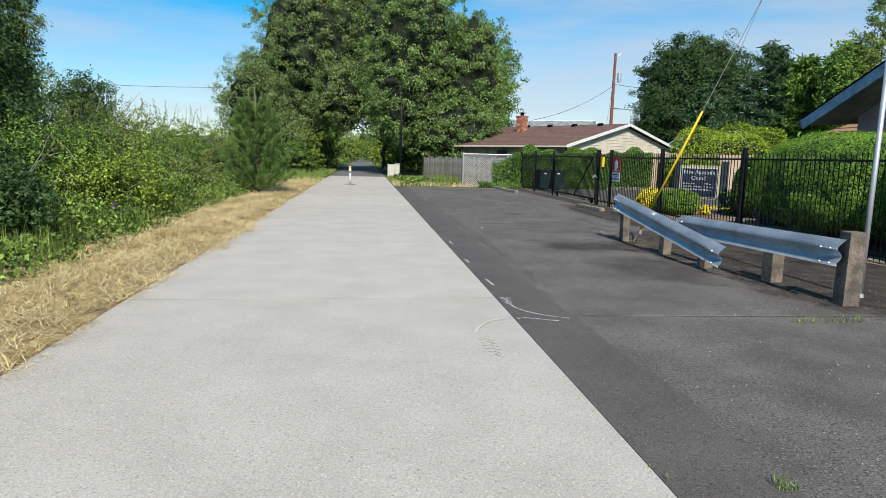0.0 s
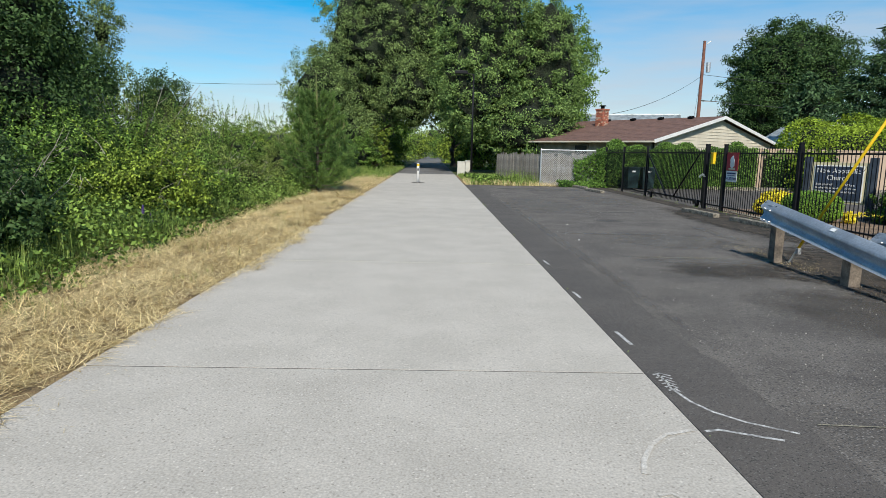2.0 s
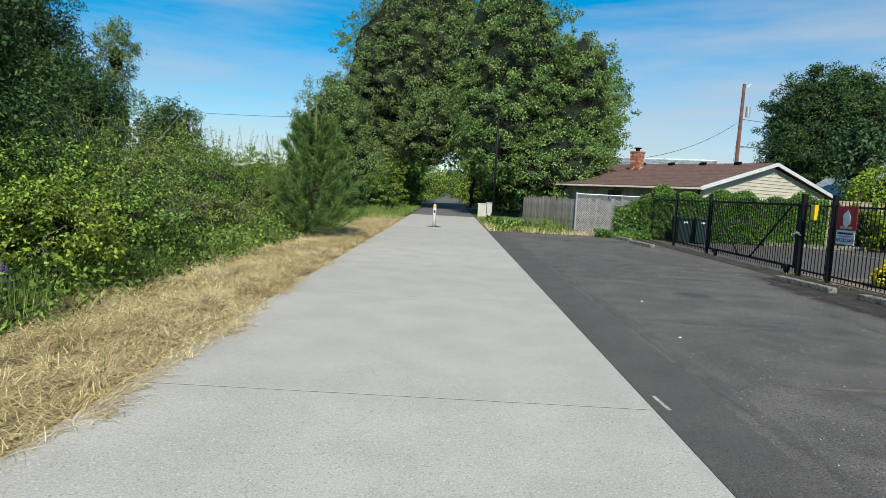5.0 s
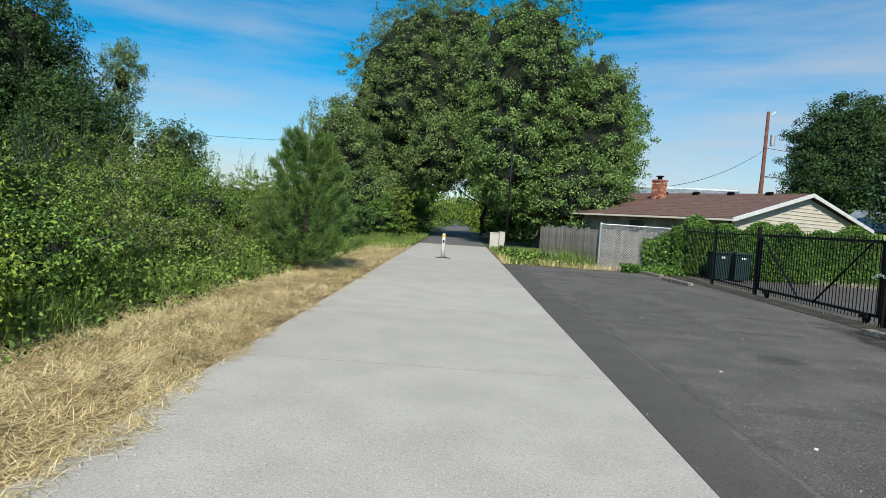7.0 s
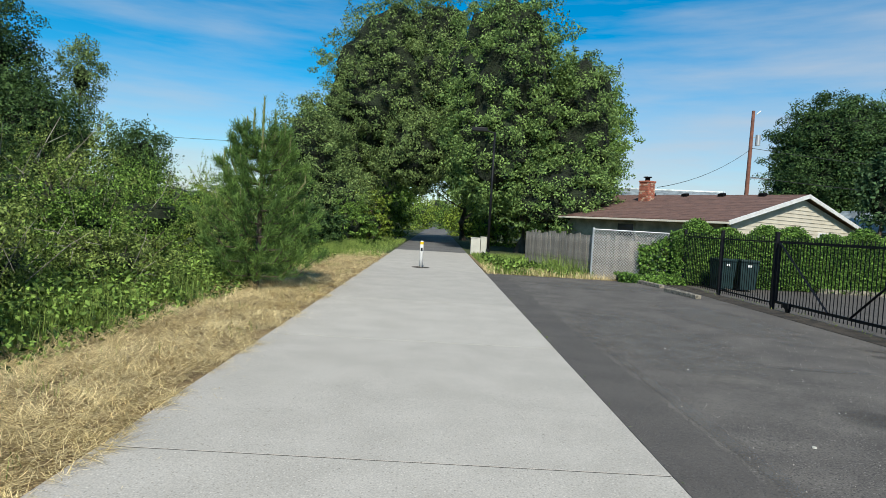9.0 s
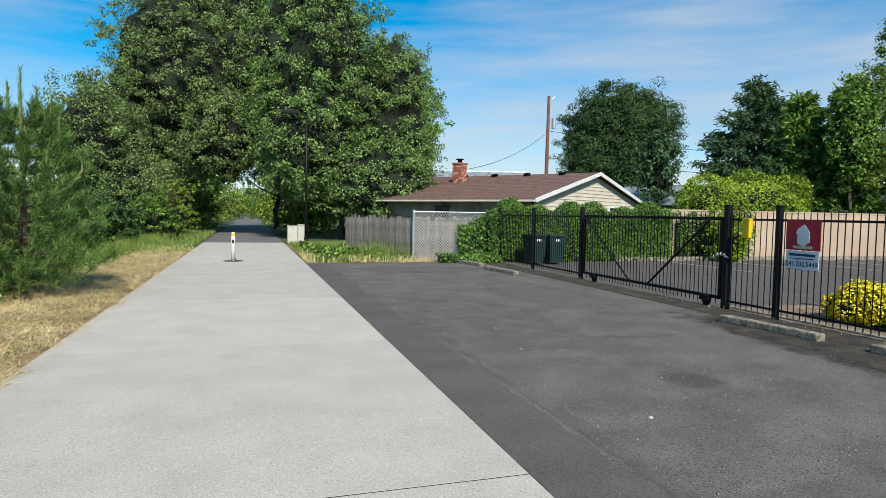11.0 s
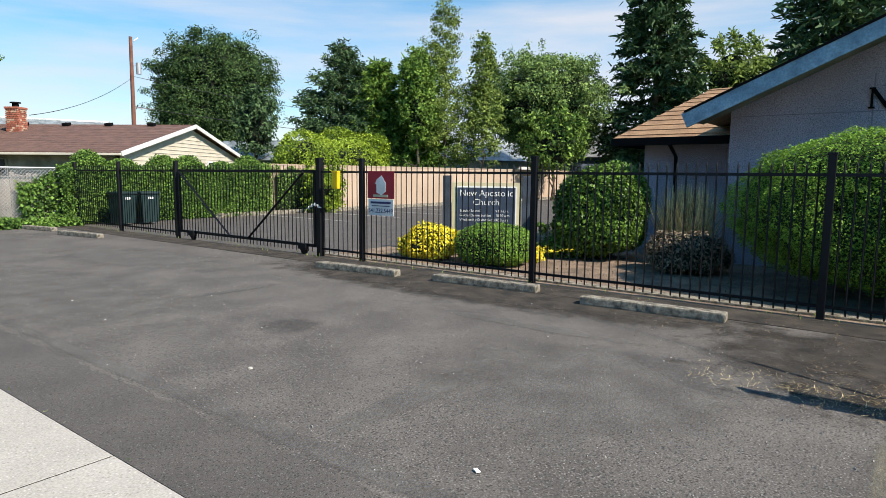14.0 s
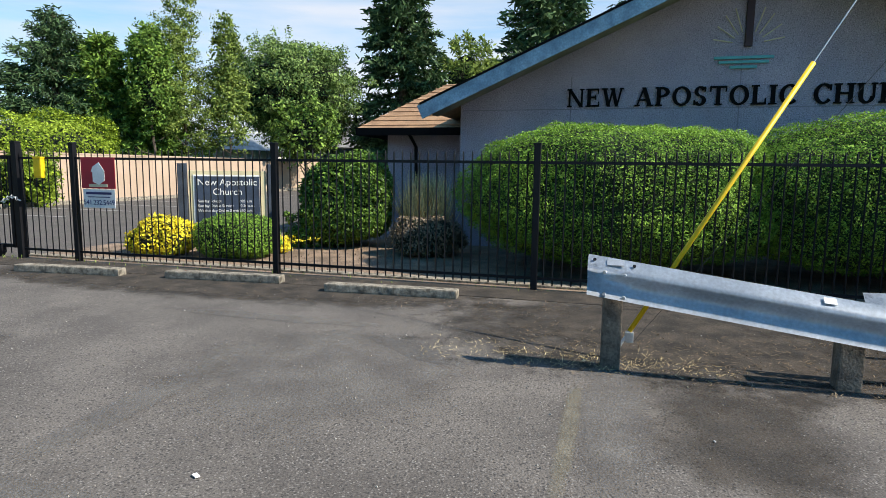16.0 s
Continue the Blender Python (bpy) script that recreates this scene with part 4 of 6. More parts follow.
blades("post_litter", (4.85, 5.9, 9.2, 11.8), 2300, 0.06, M["straw"], "dry straw and chips round the rail post", "litter", 1.2, 0.0016, 18, lambda x, y: np.exp(-((x - 5.15) / 0.28) ** 2) * (0.4 + 0.6 * np.exp(-((y - 10.3) / 0.8) ** 2)), flat=1.5)
stain(2.15, 13.0, 0.13, 9.0, "dust", "pale dusty seam between old and new asphalt", 27, 0.0055)
stroke("trim_crack", [(2.1, 4.3), (3.2, 4.22), (4.6, 4.16), (6.2, 4.1), (8, 4.0)], 0.014, "pale sandy crack across the asphalt", "moss")
rngl = random.Random(5)
for k in range(26):
    x, y = rngl.uniform(2.2, 6.8), rngl.uniform(3, 24)
    bm = boxed((x, y, 0.007), (rngl.uniform(0.008, 0.02), rngl.uniform(0.008, 0.018), 0.01), rz=rngl.uniform(0, 90), bevel=0.003)
    tagged(part("pebble", bm, M["white_paint" if k % 3 else "stop"]), "small pale pebble lying on the asphalt", "pebble", "pebbles on the asphalt")
tagged(part("bottle_cap", tube(bmesh.new(), [(2.845, 14.73, 0.0), (2.845, 14.73, 0.012)], [0.019, 0.017], 12), M["util"]), "small white lid lying on the asphalt", "litter")
tagged(part("shell", boxed((2.513, 12.17, 0.009), (0.028, 0.048, 0.008), rz=-30, bevel=0.004), M["white"]), "small white scrap lying on the asphalt", "litter")
blades("rail_litter", (4.75, 6.3, 4.4, 11.0), 2200, 0.06, M["litter"], "dry grass and leaf litter round the rail posts", "grass", 1.2, 0.004, 15, flat=1.6)
rng = np.random.default_rng(91)
n = 5200
gx, gy = rng.uniform(2.1, 7.2, n), rng.uniform(1.0, 26.0, n)
gs, ga = 0.0035 + 0.007 * rng.random(n) ** 2, rng.random(n) * 6.283
gv = [np.stack([gx + gs * np.cos(ga + 2.094 * k), gy + gs * np.sin(ga + 2.094 * k), np.full(n, 0.002)], 1) for k in range(3)]
gv.append(np.stack([gx, gy, 0.004 + gs * 0.9], 1))
me = bpy.data.meshes.new("loose_grit")
me.from_pydata(np.stack(gv, 1).reshape(-1, 3).tolist(), [], [(4 * i + a, 4 * i + b, 4 * i + 3) for i in range(n) for a, b in ((0, 1), (1, 2), (2, 0))])
me.materials.append(M["grit"])
tagged(new("loose_grit", me), "loose pale grit scattered over the asphalt", "grit", kind="stuff")
blades("stop_litter", (6.5, 8.0, 10.8, 31.0), 2600, 0.05, M["litter"], "dead leaf litter round the wheel stops", "litter", 1.2, 0.004, 19, flat=1.6)
blades("fence_weeds", (7.9, 8.4, 8.0, 31.0), 330, 0.05, M["grass"], "small weeds along the fence foot", "grass", 0.7, 0.006, 16)
blades("edge_weeds", (1.34, 1.39, 0.5, 30.0), 36, 0.03, M["grass"], "tiny weeds in the joint of path and asphalt", "grass", 0.9, 0.006, 17)

# ---- bollard, boxes and lamp by the path ----
bol = thing("bollard", "white wooden bollard with a yellow band on the path", "bollard", at=(-0.93, 32.2, 0))
part("shaft", tube(bmesh.new(), [(0, 0, -0.1), (0, 0, 0.93), (0, 0, 0.97)], [0.065, 0.065, 0.045], 14), M["white"], bol, smooth=True)
part("band", tube(bmesh.new(), [(0, 0, 0.84), (0, 0, 0.93)], [0.068, 0.068], 14), M["yellow"], bol, "yellow reflective band")
part("label", boxed((0, -0.066, 0.66), (0.07, 0.006, 0.12)), M["iron"], bol, "black printed label")
part("base_plate", tube(bmesh.new(), [(0, 0, 0.0), (0, 0, 0.012)], [0.34, 0.32], 18), M["dirt"], bol, "dark round patch at the foot")
for x, w, h in ((1.78, 0.52, 0.88), (2.3, 0.46, 0.95)):
    u = thing("utility_box", "pale beige utility cabinet beside the path", "utility box", "cabinets beside the path", at=(x, 44.5, 0))
    part("body", boxed((0, 0, h / 2), (w, 0.5, h), bevel=0.02), M["util"], u)
    part("lid", boxed((0, 0, h + 0.02), (w + 0.04, 0.54, 0.05), bevel=0.015), M["util"], u)
lamp = thing("street_lamp", "dark street lamp with a flat shoebox head", "street lamp", at=(2.45, 43.9, 0))
part("pole", tube(bmesh.new(), [(0, 0, -0.1), (0, 0, 3.4), (0, 0, 6.75)], [0.075, 0.065, 0.055], 10), M["iron"], lamp, smooth=True)
part("arm", tube(bmesh.new(), [(0, 0, 6.7), (-0.45, 0, 6.8)], [0.035, 0.035], 8), M["iron"], lamp)
part("head", boxed((-0.85, 0, 6.85), (0.85, 0.42, 0.2), bevel=0.03), M["iron"], lamp)
part("base", tube(bmesh.new(), [(0, 0, 0), (0, 0, 0.35)], [0.13, 0.11], 12), M["iron"], lamp)

# ---- chain-link fence and weathered wooden fence ----
cl = thing("chain_link_fence", "galvanised chain-link fence panel overgrown with ivy", "fence", at=(5.07, 31.4, 0))
for x, r in ((0, 0.035), (3.0, 0.03)):
    part("post", tube(bmesh.new(), [(x, 0, -0.1), (x, 0, 1.78), (x, 0, 1.82)], [r, r, r * 0.6], 10), M["galv"], cl)
part("top_rail", tube(bmesh.new(), [(0, 0, 1.76), (3.0, 0, 1.76)], [0.022, 0.022], 8), M["galv"], cl)
mesh_bm = bmesh.new()
for k in range(-18, 31):
    for s in (1, -1):
        x0 = k * 0.1
        pts = []
        for z in (0.05, 1.74):
            x = x0 + (z - 0.05) if s > 0 else x0 + 1.7 - (z - 0.05)
            pts.append([x, z])
        (xa, za), (xb, zb) = pts
        lo, hi = (0, 3.0)
        t0, t1 = sorted(((lo - xa) / (xb - xa), (hi - xa) / (xb - xa)))
        t0, t1 = max(t0, 0), min(t1, 1)
        if t1 > t0:
            f = lambda t: (xa + t * (xb - xa), 0.004 * s, za + t * (zb - za))
            tube(mesh_bm, [f(t0), f(t1)], [0.007, 0.007], 3, False)
part("wire_mesh", mesh_bm, M["mesh"], cl)

plank_bm = boxed((0, 0, 0.78), (0.135, 0.02, 1.56))
wood = thing("wooden_fence", "grey weathered vertical board fence, leaning and patchy", "fence", at=(5.05, 31.75, 0))
plank_me = None
rngf = random.Random(9)
for (xa, ya), (xb, yb) in (((0.0, 0.0), (3.2, 0.0)), ((0.0, 0.05), (-1.65, 4.4))):
    ln = math.hypot(xb - xa, yb - ya)
    ang = math.degrees(math.atan2(yb - ya, xb - xa))
    n = int(ln / 0.142)
    for k in range(n):
        f = (k + 0.5) / n
        m = pose(xa + (xb - xa) * f, ya + (yb - ya) * f, rngf.uniform(-0.05, 0.02), 0, rngf.uniform(-1.2, 1.2), ang) @ Matrix.Diagonal((1, 1, rngf.uniform(0.96, 1.05), 1))
        if plank_me is None:
            o = part("board", plank_bm, M["old_plank"], wood)
            o.matrix_basis = m
            plank_me = o.data
        else:
            share("board", plank_me, wood, m)
    for z in (0.35, 1.25):
        part("rail", boxed(((xa + xb) / 2, (ya + yb) / 2, z), (ln, 0.04, 0.09), rz=ang), M["old_plank"], wood).location = (0.03 * (ang != 0), 0.035, 0)


# ---- ivy hedge and tan wall behind the church car park ----
def ivy_mass(name, x0, x1, y, h, n, label, seed, thick=0.35, leaf=0.085, body=True):
    rng = np.random.default_rng(seed)
    ob = thing(name, label, "hedge", at=((x0 + x1) / 2, y, 0))
    w = (x1 - x0) / 2
    # added dark slab that paints shade behind the ivy leaves
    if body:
        part("shaded_core", boxed((0, 0.05, h * 0.46), (2 * w - 0.1, thick, h * 0.92), bevel=0.08), M["inner_shade"], ob)
    x = rng.uniform(-w, w, n)
    top = h * (1 + 0.07 * np.sin(x * 2.1 + seed) + 0.06 * np.sin(x * 5.3))
    z = top * rng.random(n) ** 0.8
    yy = -thick / 2 - np.abs(rng.normal(size=n)) * 0.1
    up = rng.random(n) < 0.22
    z[up] = top[up] * rng.uniform(0.93, 1.08, up.sum())
    yy[up] = rng.uniform(-thick * 0.8, thick * 0.8, up.sum())
    p = np.stack([x, yy, np.maximum(z, 0.04)], 1)
    out = np.tile(np.array([[0, -0.7, 0.3]]), (n, 1))
    quads("foliage", leaves(p, leaf, 0.8, 0.2, rng, out), M["ivy"], ob)
    return ob


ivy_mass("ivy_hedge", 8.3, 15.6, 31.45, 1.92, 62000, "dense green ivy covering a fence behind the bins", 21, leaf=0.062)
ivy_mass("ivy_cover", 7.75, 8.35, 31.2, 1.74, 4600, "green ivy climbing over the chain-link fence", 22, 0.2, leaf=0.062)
ivy_mass("ivy_runner", 6.7, 7.8, 31.42, 1.35, 1500, "thin ivy stems climbing through the chain-link mesh", 25, 0.05, 0.1, False)
ivy_mass("ivy_ground", 5.9, 8.2, 31.1, 0.24, 3000, "low ivy spreading along the fence foot", 23, 0.4)

wall = thing("wall_boundary", "long tan painted block wall round the church car park", "wall", kind="structure", at=(15.6, 32.0, 0))
for k in range(16):
    part("wall_panel", boxed((1.24 + 2.48 * k, 0, 0.97), (2.472, 0.2, 2.06)), M["tan_wall"], wall)
part("coping", boxed((19.8, 0, 2.02), (39.8, 0.24, 0.06)), M["tan_wall"], wall)
kerb = tagged(part("kerb", boxed((30, 31.2, 0.05), (34, 0.15, 0.2), bevel=0.02), M["stop"]), "low grey concrete kerb at the wall", "kerb", kind="structure")
for k in range(7):
    stroke("trim_bay", [(15.0 + 2.7 * k, 31.0), (15.0 + 2.7 * k, 26.2)], 0.1, "faded white parking bay line")
ivy_mass("ivy_patch", 16.2, 20.0, 31.75, 1.7, 2600, "thin ivy climbing on the tan wall", 24, 0.12)
dome("lime_shrub", (22.6, 34.6, 0), (3.7, 2.2), 3.7, M["lime"], 0.13, "broad bright yellow-green shrub above the tan wall", 34000, 31, 0.95, 0.45, core=0.8)
shrub("lime_shrub", (18.0, 30.6, 0), 1.0, 2.2, M["lime"], 0.14, "leafy yellow-green shrub against the tan wall", 80, 40, 0.2, 32)


# ---- wheelie bins ----
def wheelie_bin(x, y, rz):
    ob = thing("wheelie_bin", "dark green plastic wheeled rubbish bin", "bin", "bins behind the fence", at=(x, y, 0))
    ob.rotation_euler.z = radians(rz)
    bm = extruded([(-0.24, -0.26), (0.24, -0.26), (0.24, 0.26), (-0.24, 0.26)], 0.95)
    for v in bm.verts:
        if v.co.z > 0.5:
            v.co.x *= 1.22
            v.co.y *= 1.2
        else:
            v.co.z = 0.06
    part("body", bm, M["bin"], ob)
    part("lid", boxed((0, -0.01, 1.0), (0.62, 0.68, 0.08), bevel=0.03), M["bin"], ob)
    part("handle", tube(bmesh.new(), [(-0.2, 0.36, 0.96), (0.2, 0.36, 0.96)], [0.02, 0.02], 8), M["bin"], ob)
    part("mark", boxed((0, -0.318, 0.84), (0.16, 0.006, 0.07)), M["white"], ob, "white printed mark")
    for sx in (-0.2, 0.2):
        part("wheel", tube(bmesh.new(), [(sx - 0.03, 0.26, 0.1), (sx + 0.03, 0.26, 0.1)], [0.1, 0.1], 14), M["iron"], ob)
    return ob


wheelie_bin(9.15, 30.2, 6)
wheelie_bin(9.9, 30.15, -4)

# ---- church ----
church = thing("church", "single-storey grey rendered church with blue fascia boards", "building", at=(12.6, 7.7, 0))
EY, EZ, AZ, OV = 6.1, 2.67, 5.38, 1.2
HY = 5.6  # half width of the wall
zs = lambda y: AZ - (AZ - EZ) * abs(y) / EY
front = [(-HY, -0.1), (HY, -0.1), (HY, zs(HY)), (0, zs(0)), (-HY, zs(HY))]
part("front_wall", extruded(front, 0.25, pose(0, 0, 0) @ Matrix(((0, 0, 1, 0), (1, 0, 0, 0), (0, 1, 0, 0), (0, 0, 0, 1)))), M["stucco"], church, "rough grey-lilac rendered gable wall")
for sy in (-1, 1):
    part("side_wall", boxed((7.2, sy * (HY - 0.13), 1.25), (13.9, 0.25, 2.9)), M["stucco"], church)
part("back_wall", boxed((14.1, 0, 1.25), (0.25, 2 * HY, 2.9)), M["stucco"], church)
for sy in (1, -1):
    ln = math.hypot(EY, AZ - EZ)
    ang = math.degrees(math.atan2(AZ - EZ, EY))
    part("roof", boxed((6.4, sy * EY / 2, (AZ + EZ) / 2 + 0.1), (15.2, ln + 0.05, 0.1), rx=-sy * ang), M["shingle_tan"], church, "tan shingle roof slope")
    part("fascia", boxed((-OV, sy * EY / 2, (AZ + EZ) / 2 - 0.02), (0.05, ln, 0.26), rx=-sy * ang), M["fascia"], church, "faded blue painted fascia board")
    part("roof_edge", boxed((-OV + 0.02, sy * EY / 2, (AZ + EZ) / 2 + 0.135), (0.12, ln, 0.04), rx=-sy * ang), M["letter"], church)
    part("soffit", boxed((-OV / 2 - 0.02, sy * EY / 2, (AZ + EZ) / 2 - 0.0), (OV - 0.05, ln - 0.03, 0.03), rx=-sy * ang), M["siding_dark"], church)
for y in (3.38, 0.35, -2.6):
    part("panel_joint", boxed((-0.004, y, 1.9), (0.012, 0.02, 3.9 if abs(y) < 1 else 3.0)), M["joint"], church)
part("panel_joint", boxed((-0.004, 0, 2.78), (0.012, 2 * HY - 0.1, 0.016)), M["joint"], church)
THICK, THIN, SERIF = 0.2, 0.1, 0.075


def bar(p, q, w):
    """A straight stroke of width w, measured along x for steep strokes and along z for flat ones."""
    if abs(q[1] - p[1]) > abs(q[0] - p[0]) * 0.5:
        return [[(p[0] - w / 2, p[1]), (p[0] + w / 2, p[1]), (q[0] + w / 2, q[1]), (q[0] - w / 2, q[1])]]
    return [[(p[0], p[1] - w / 2), (q[0], q[1] - w / 2), (q[0], q[1] + w / 2), (p[0], p[1] + w / 2)]]


def bow(cx, cz, rx, rz, a0, a1, n=16):
    """A curved stroke, thick at its sides and thin at its top and foot."""
    ring = []
    for k in range(n + 1):
        a = radians(a0 + (a1 - a0) * k / n)
        w = THIN + (THICK - THIN) * abs(math.cos(a))
        ring.append([(cx + math.cos(a) * (rx - o * w), cz + math.sin(a) * (rz - o * w)) for o in (0, 1)])
    return [[a[0], b[0], b[1], a[1]] for a, b in zip(ring, ring[1:])]


def stem(x, w=THICK, top=1.0, foot=0.0, serifs="tf"):
    out = bar((x, foot), (x, top), w)
    for mark, z in (("t", top - SERIF / 2), ("f", foot + SERIF / 2)):
        if mark in serifs:
            out += bar((x - w / 2 - 0.09, z), (x + w / 2 + 0.09, z), SERIF)
    return out


def tick(x, z0, z1):
    return bar((x, z0), (x, z1), 0.07)


GLYPHS = {
    "N": (1.02, stem(0.17, THIN) + stem(0.87, THIN, serifs="t") + bar((0.15, 1.0), (0.85, 0.0), 0.22)),
    "E": (0.82, stem(0.2) + bar((0.2, 0.95), (0.74, 0.95), THIN) + bar((0.2, 0.52), (0.6, 0.52), THIN) + bar((0.2, 0.05), (0.77, 0.05), THIN) + tick(0.71, 0.72, 1.0) + tick(0.57, 0.38, 0.66) + tick(0.75, 0.0, 0.28)),
    "W": (1.3, bar((0.18, 1.0), (0.42, 0.0), 0.2) + bar((0.42, 0.0), (0.64, 0.95), THIN) + bar((0.62, 1.0), (0.88, 0.0), 0.2) + bar((0.88, 0.0), (1.12, 1.0), THIN) + bar((0.0, 0.965), (0.36, 0.965), SERIF) + bar((0.48, 0.965), (0.76, 0.965), SERIF) + bar((1.0, 0.965), (1.26, 0.965), SERIF)),
    "A": (1.0, bar((0.15, 0.0), (0.48, 1.0), THIN) + bar((0.48, 1.0), (0.82, 0.0), 0.22) + bar((0.25, 0.33), (0.7, 0.33), 0.08) + bar((0.02, 0.035), (0.3, 0.035), SERIF) + bar((0.64, 0.035), (1.0, 0.035), SERIF)),
    "P": (0.8, stem(0.2) + bow(0.36, 0.73, 0.4, 0.27, -90, 90) + bar((0.2, 0.95), (0.38, 0.95), THIN) + bar((0.2, 0.51), (0.38, 0.51), THIN)),
    "O": (1.0, bow(0.5, 0.5, 0.47, 0.52, 0, 360, 28)),
    "S": (0.74, bow(0.36, 0.735, 0.29, 0.275, 25, 270) + bow(0.36, 0.255, 0.31, 0.275, -155, 90) + tick(0.61, 0.72, 0.98) + tick(0.09, 0.02, 0.28)),
    "T": (0.92, stem(0.46, serifs="f") + bar((0.05, 0.95), (0.87, 0.95), THIN) + tick(0.08, 0.7, 1.0) + tick(0.84, 0.7, 1.0)),
    "L": (0.78, stem(0.2) + bar((0.2, 0.05), (0.72, 0.05), THIN) + tick(0.7, 0.0, 0.32)),
    "I": (0.42, stem(0.21)),
    "C": (0.9, bow(0.49, 0.5, 0.46, 0.52, 42, 318, 22) + tick(0.81, 0.66, 0.96)),
    "H": (1.0, stem(0.2) + stem(0.8) + bar((0.2, 0.51), (0.8, 0.51), THIN)),
    "U": (0.98, stem(0.2, THICK, 1.0, 0.33, "t") + stem(0.8, THIN, 1.0, 0.33, "t") + bow(0.475, 0.35, 0.375, 0.37, 180, 360)),
    "R": (0.92, stem(0.2) + bow(0.36, 0.74, 0.4, 0.26, -90, 90) + bar((0.2, 0.95), (0.38, 0.95), THIN) + bar((0.2, 0.53), (0.38, 0.53), THIN) + bar((0.42, 0.52), (0.8, 0.0), 0.2)),
}


def carved_word(word, y_start, y_end, z, cap):
    """Upright serif letters fixed to the front wall, from y_start towards lower y."""
    gap = 0.06
    full = sum(GLYPHS[c][0] for c in word) + gap * (len(word) - 1)
    run, k = 0.0, (y_start - y_end) / full
    for c in word:
        wide, strokes = GLYPHS[c]
        bm = bmesh.new()
        for n, poly in enumerate(strokes):
            thick = 0.035 + 0.0004 * (n % 5)
            front = [bm.verts.new((-0.012 - thick, y_start - (run + x) * k, z + h * cap)) for x, h in poly]
            rear = [bm.verts.new((-0.012, y_start - (run + x) * k, z + h * cap)) for x, h in poly]
            bm.faces.new(front)
            bm.faces.new(rear[::-1])
            for e in range(4):
                bm.faces.new((front[e], front[(e + 1) % 4], rear[(e + 1) % 4], rear[e]))
        bmesh.ops.recalc_face_normals(bm, faces=bm.faces)
        part("letter", bm, M["letter"], church, "black serif letter " + c)
        run += wide + gap


for word, y_start, y_end in (("NEW", 3.46, 2.37), ("APOSTOLIC", 2.19, -0.61), ("CHURCH", -0.85, -2.85)):
    carved_word(word, y_start, y_end, 2.82, 0.345)
part("cross_upright", boxed((-0.05, 0.27, 4.53), (0.1, 0.12, 1.36)), M["cross"], church, "dark wooden cross")
part("cross_bar", boxed((-0.045, 0.27, 5.0), (0.09, 0.62, 0.11)), M["cross"], church)
for k, (dy, dz, w) in enumerate(((0.0, -0.02, 1.0), (0.0, -0.1, 0.84), (0.0, -0.19, 0.46))):
    part("wave", boxed((-0.03, 0.33 + dy, 3.68 + dz), (0.05, w, 0.05), bevel=0.01), M["cyan"], church, "turquoise wave strip")
for k, a in enumerate((8, 28, 48, 66, 114, 132, 152, 172)):
    c, s = math.cos(radians(a)), math.sin(radians(a))
    part("ray", tube(bmesh.new(), [(-0.02, 0.27 + c * 0.26, 3.9 + s * 0.22), (-0.02, 0.27 + c * 0.6, 3.9 + s * 0.68)], [0.013, 0.013], 5), M["brass"], church, "thin metal sun ray")

annex = thing("church_wing", "low church wing with a tan hipped shingle roof", "building", at=(14.2, 13.0, 0))
part("wall", boxed((4.0, 0.45, 1.2), (8.0, 4.1, 2.7)), M["stucco"], annex)
bm = bmesh.new()
E0 = [(-0.7, 3.0, 2.5), (9.2, 3.0, 2.5), (9.2, -2.4, 2.5), (-0.7, -2.4, 2.5)]
R0 = [(3.3, 1.95, 3.98), (5.0, 1.95, 3.98), (5.0, -2.4, 3.98), (3.3, -2.4, 3.98)]
ve, vr = [bm.verts.new(p) for p in E0], [bm.verts.new(p) for p in R0]
for i in range(4):
    bm.faces.new((ve[i], ve[(i + 1) % 4], vr[(i + 1) % 4], vr[i]))
bm.faces.new(vr)
bm.faces.new(ve[::-1])
bmesh.ops.recalc_face_normals(bm, faces=bm.faces)
part("roof", bm, M["shingle_tan"], annex, "tan shingle hipped roof")
for k in range(11):
    f = (k + 0.5) / 11
    x, z = -0.7 + 4.0 * f, 2.5 + 1.48 * f
    part("roof_course", boxed((x, 0.3 - 0.5 * f, z + 0.012), (0.03, 5.4 - 1.05 * f, 0.02), ry=-20), M["shingle_tan"], annex)
part("fascia", boxed((-0.71, 0.3, 2.42), (0.04, 5.4, 0.17)), M["letter"], annex, "dark fascia")
part("fascia", boxed((4.2, 3.01, 2.42), (9.8, 0.04, 0.17)), M["letter"], annex, "dark fascia")
part("downpipe", tube(bmesh.new(), [(-0.6, 1.75, 2.36), (-0.1, 1.75, 2.1), (-0.06, 1.75, 0.1)], [0.04, 0.04, 0.04], 8), M["letter"], annex)

# church notice board
nb = thing("notice_board", "navy church notice board with cream frame between dark posts", "notice board", at=(10.81, 17.63, 0))
nb.rotation_euler.z = math.atan2(16.9 - 18.37, 11.23 - 10.39)
for x in (-0.84, 0.84):
    part("post", boxed((x, 0, 0.78), (0.17, 0.14, 1.72), bevel=0.012), M["navy_post"], nb, "dark navy wooden post")
part("frame", boxed((0, 0.0, 0.95), (1.46, 0.07, 1.1), bevel=0.008), M["cream"], nb, "cream painted frame")
part("trim", boxed((0, -0.042, 0.94), (1.28, 0.02, 0.96)), M["white"], nb)
part("panel", boxed((0, -0.056, 0.94), (1.22, 0.016, 0.90)), M["navy"], nb, "navy panel with white writing")
lettering("heading", "New Apostolic", 0.185, M["white"], nb, pose(0, -0.067, 1.27, 90, 0, 0))
lettering("heading", "Church", 0.185, M["white"], nb, pose(0, -0.067, 1.08, 90, 0, 0))
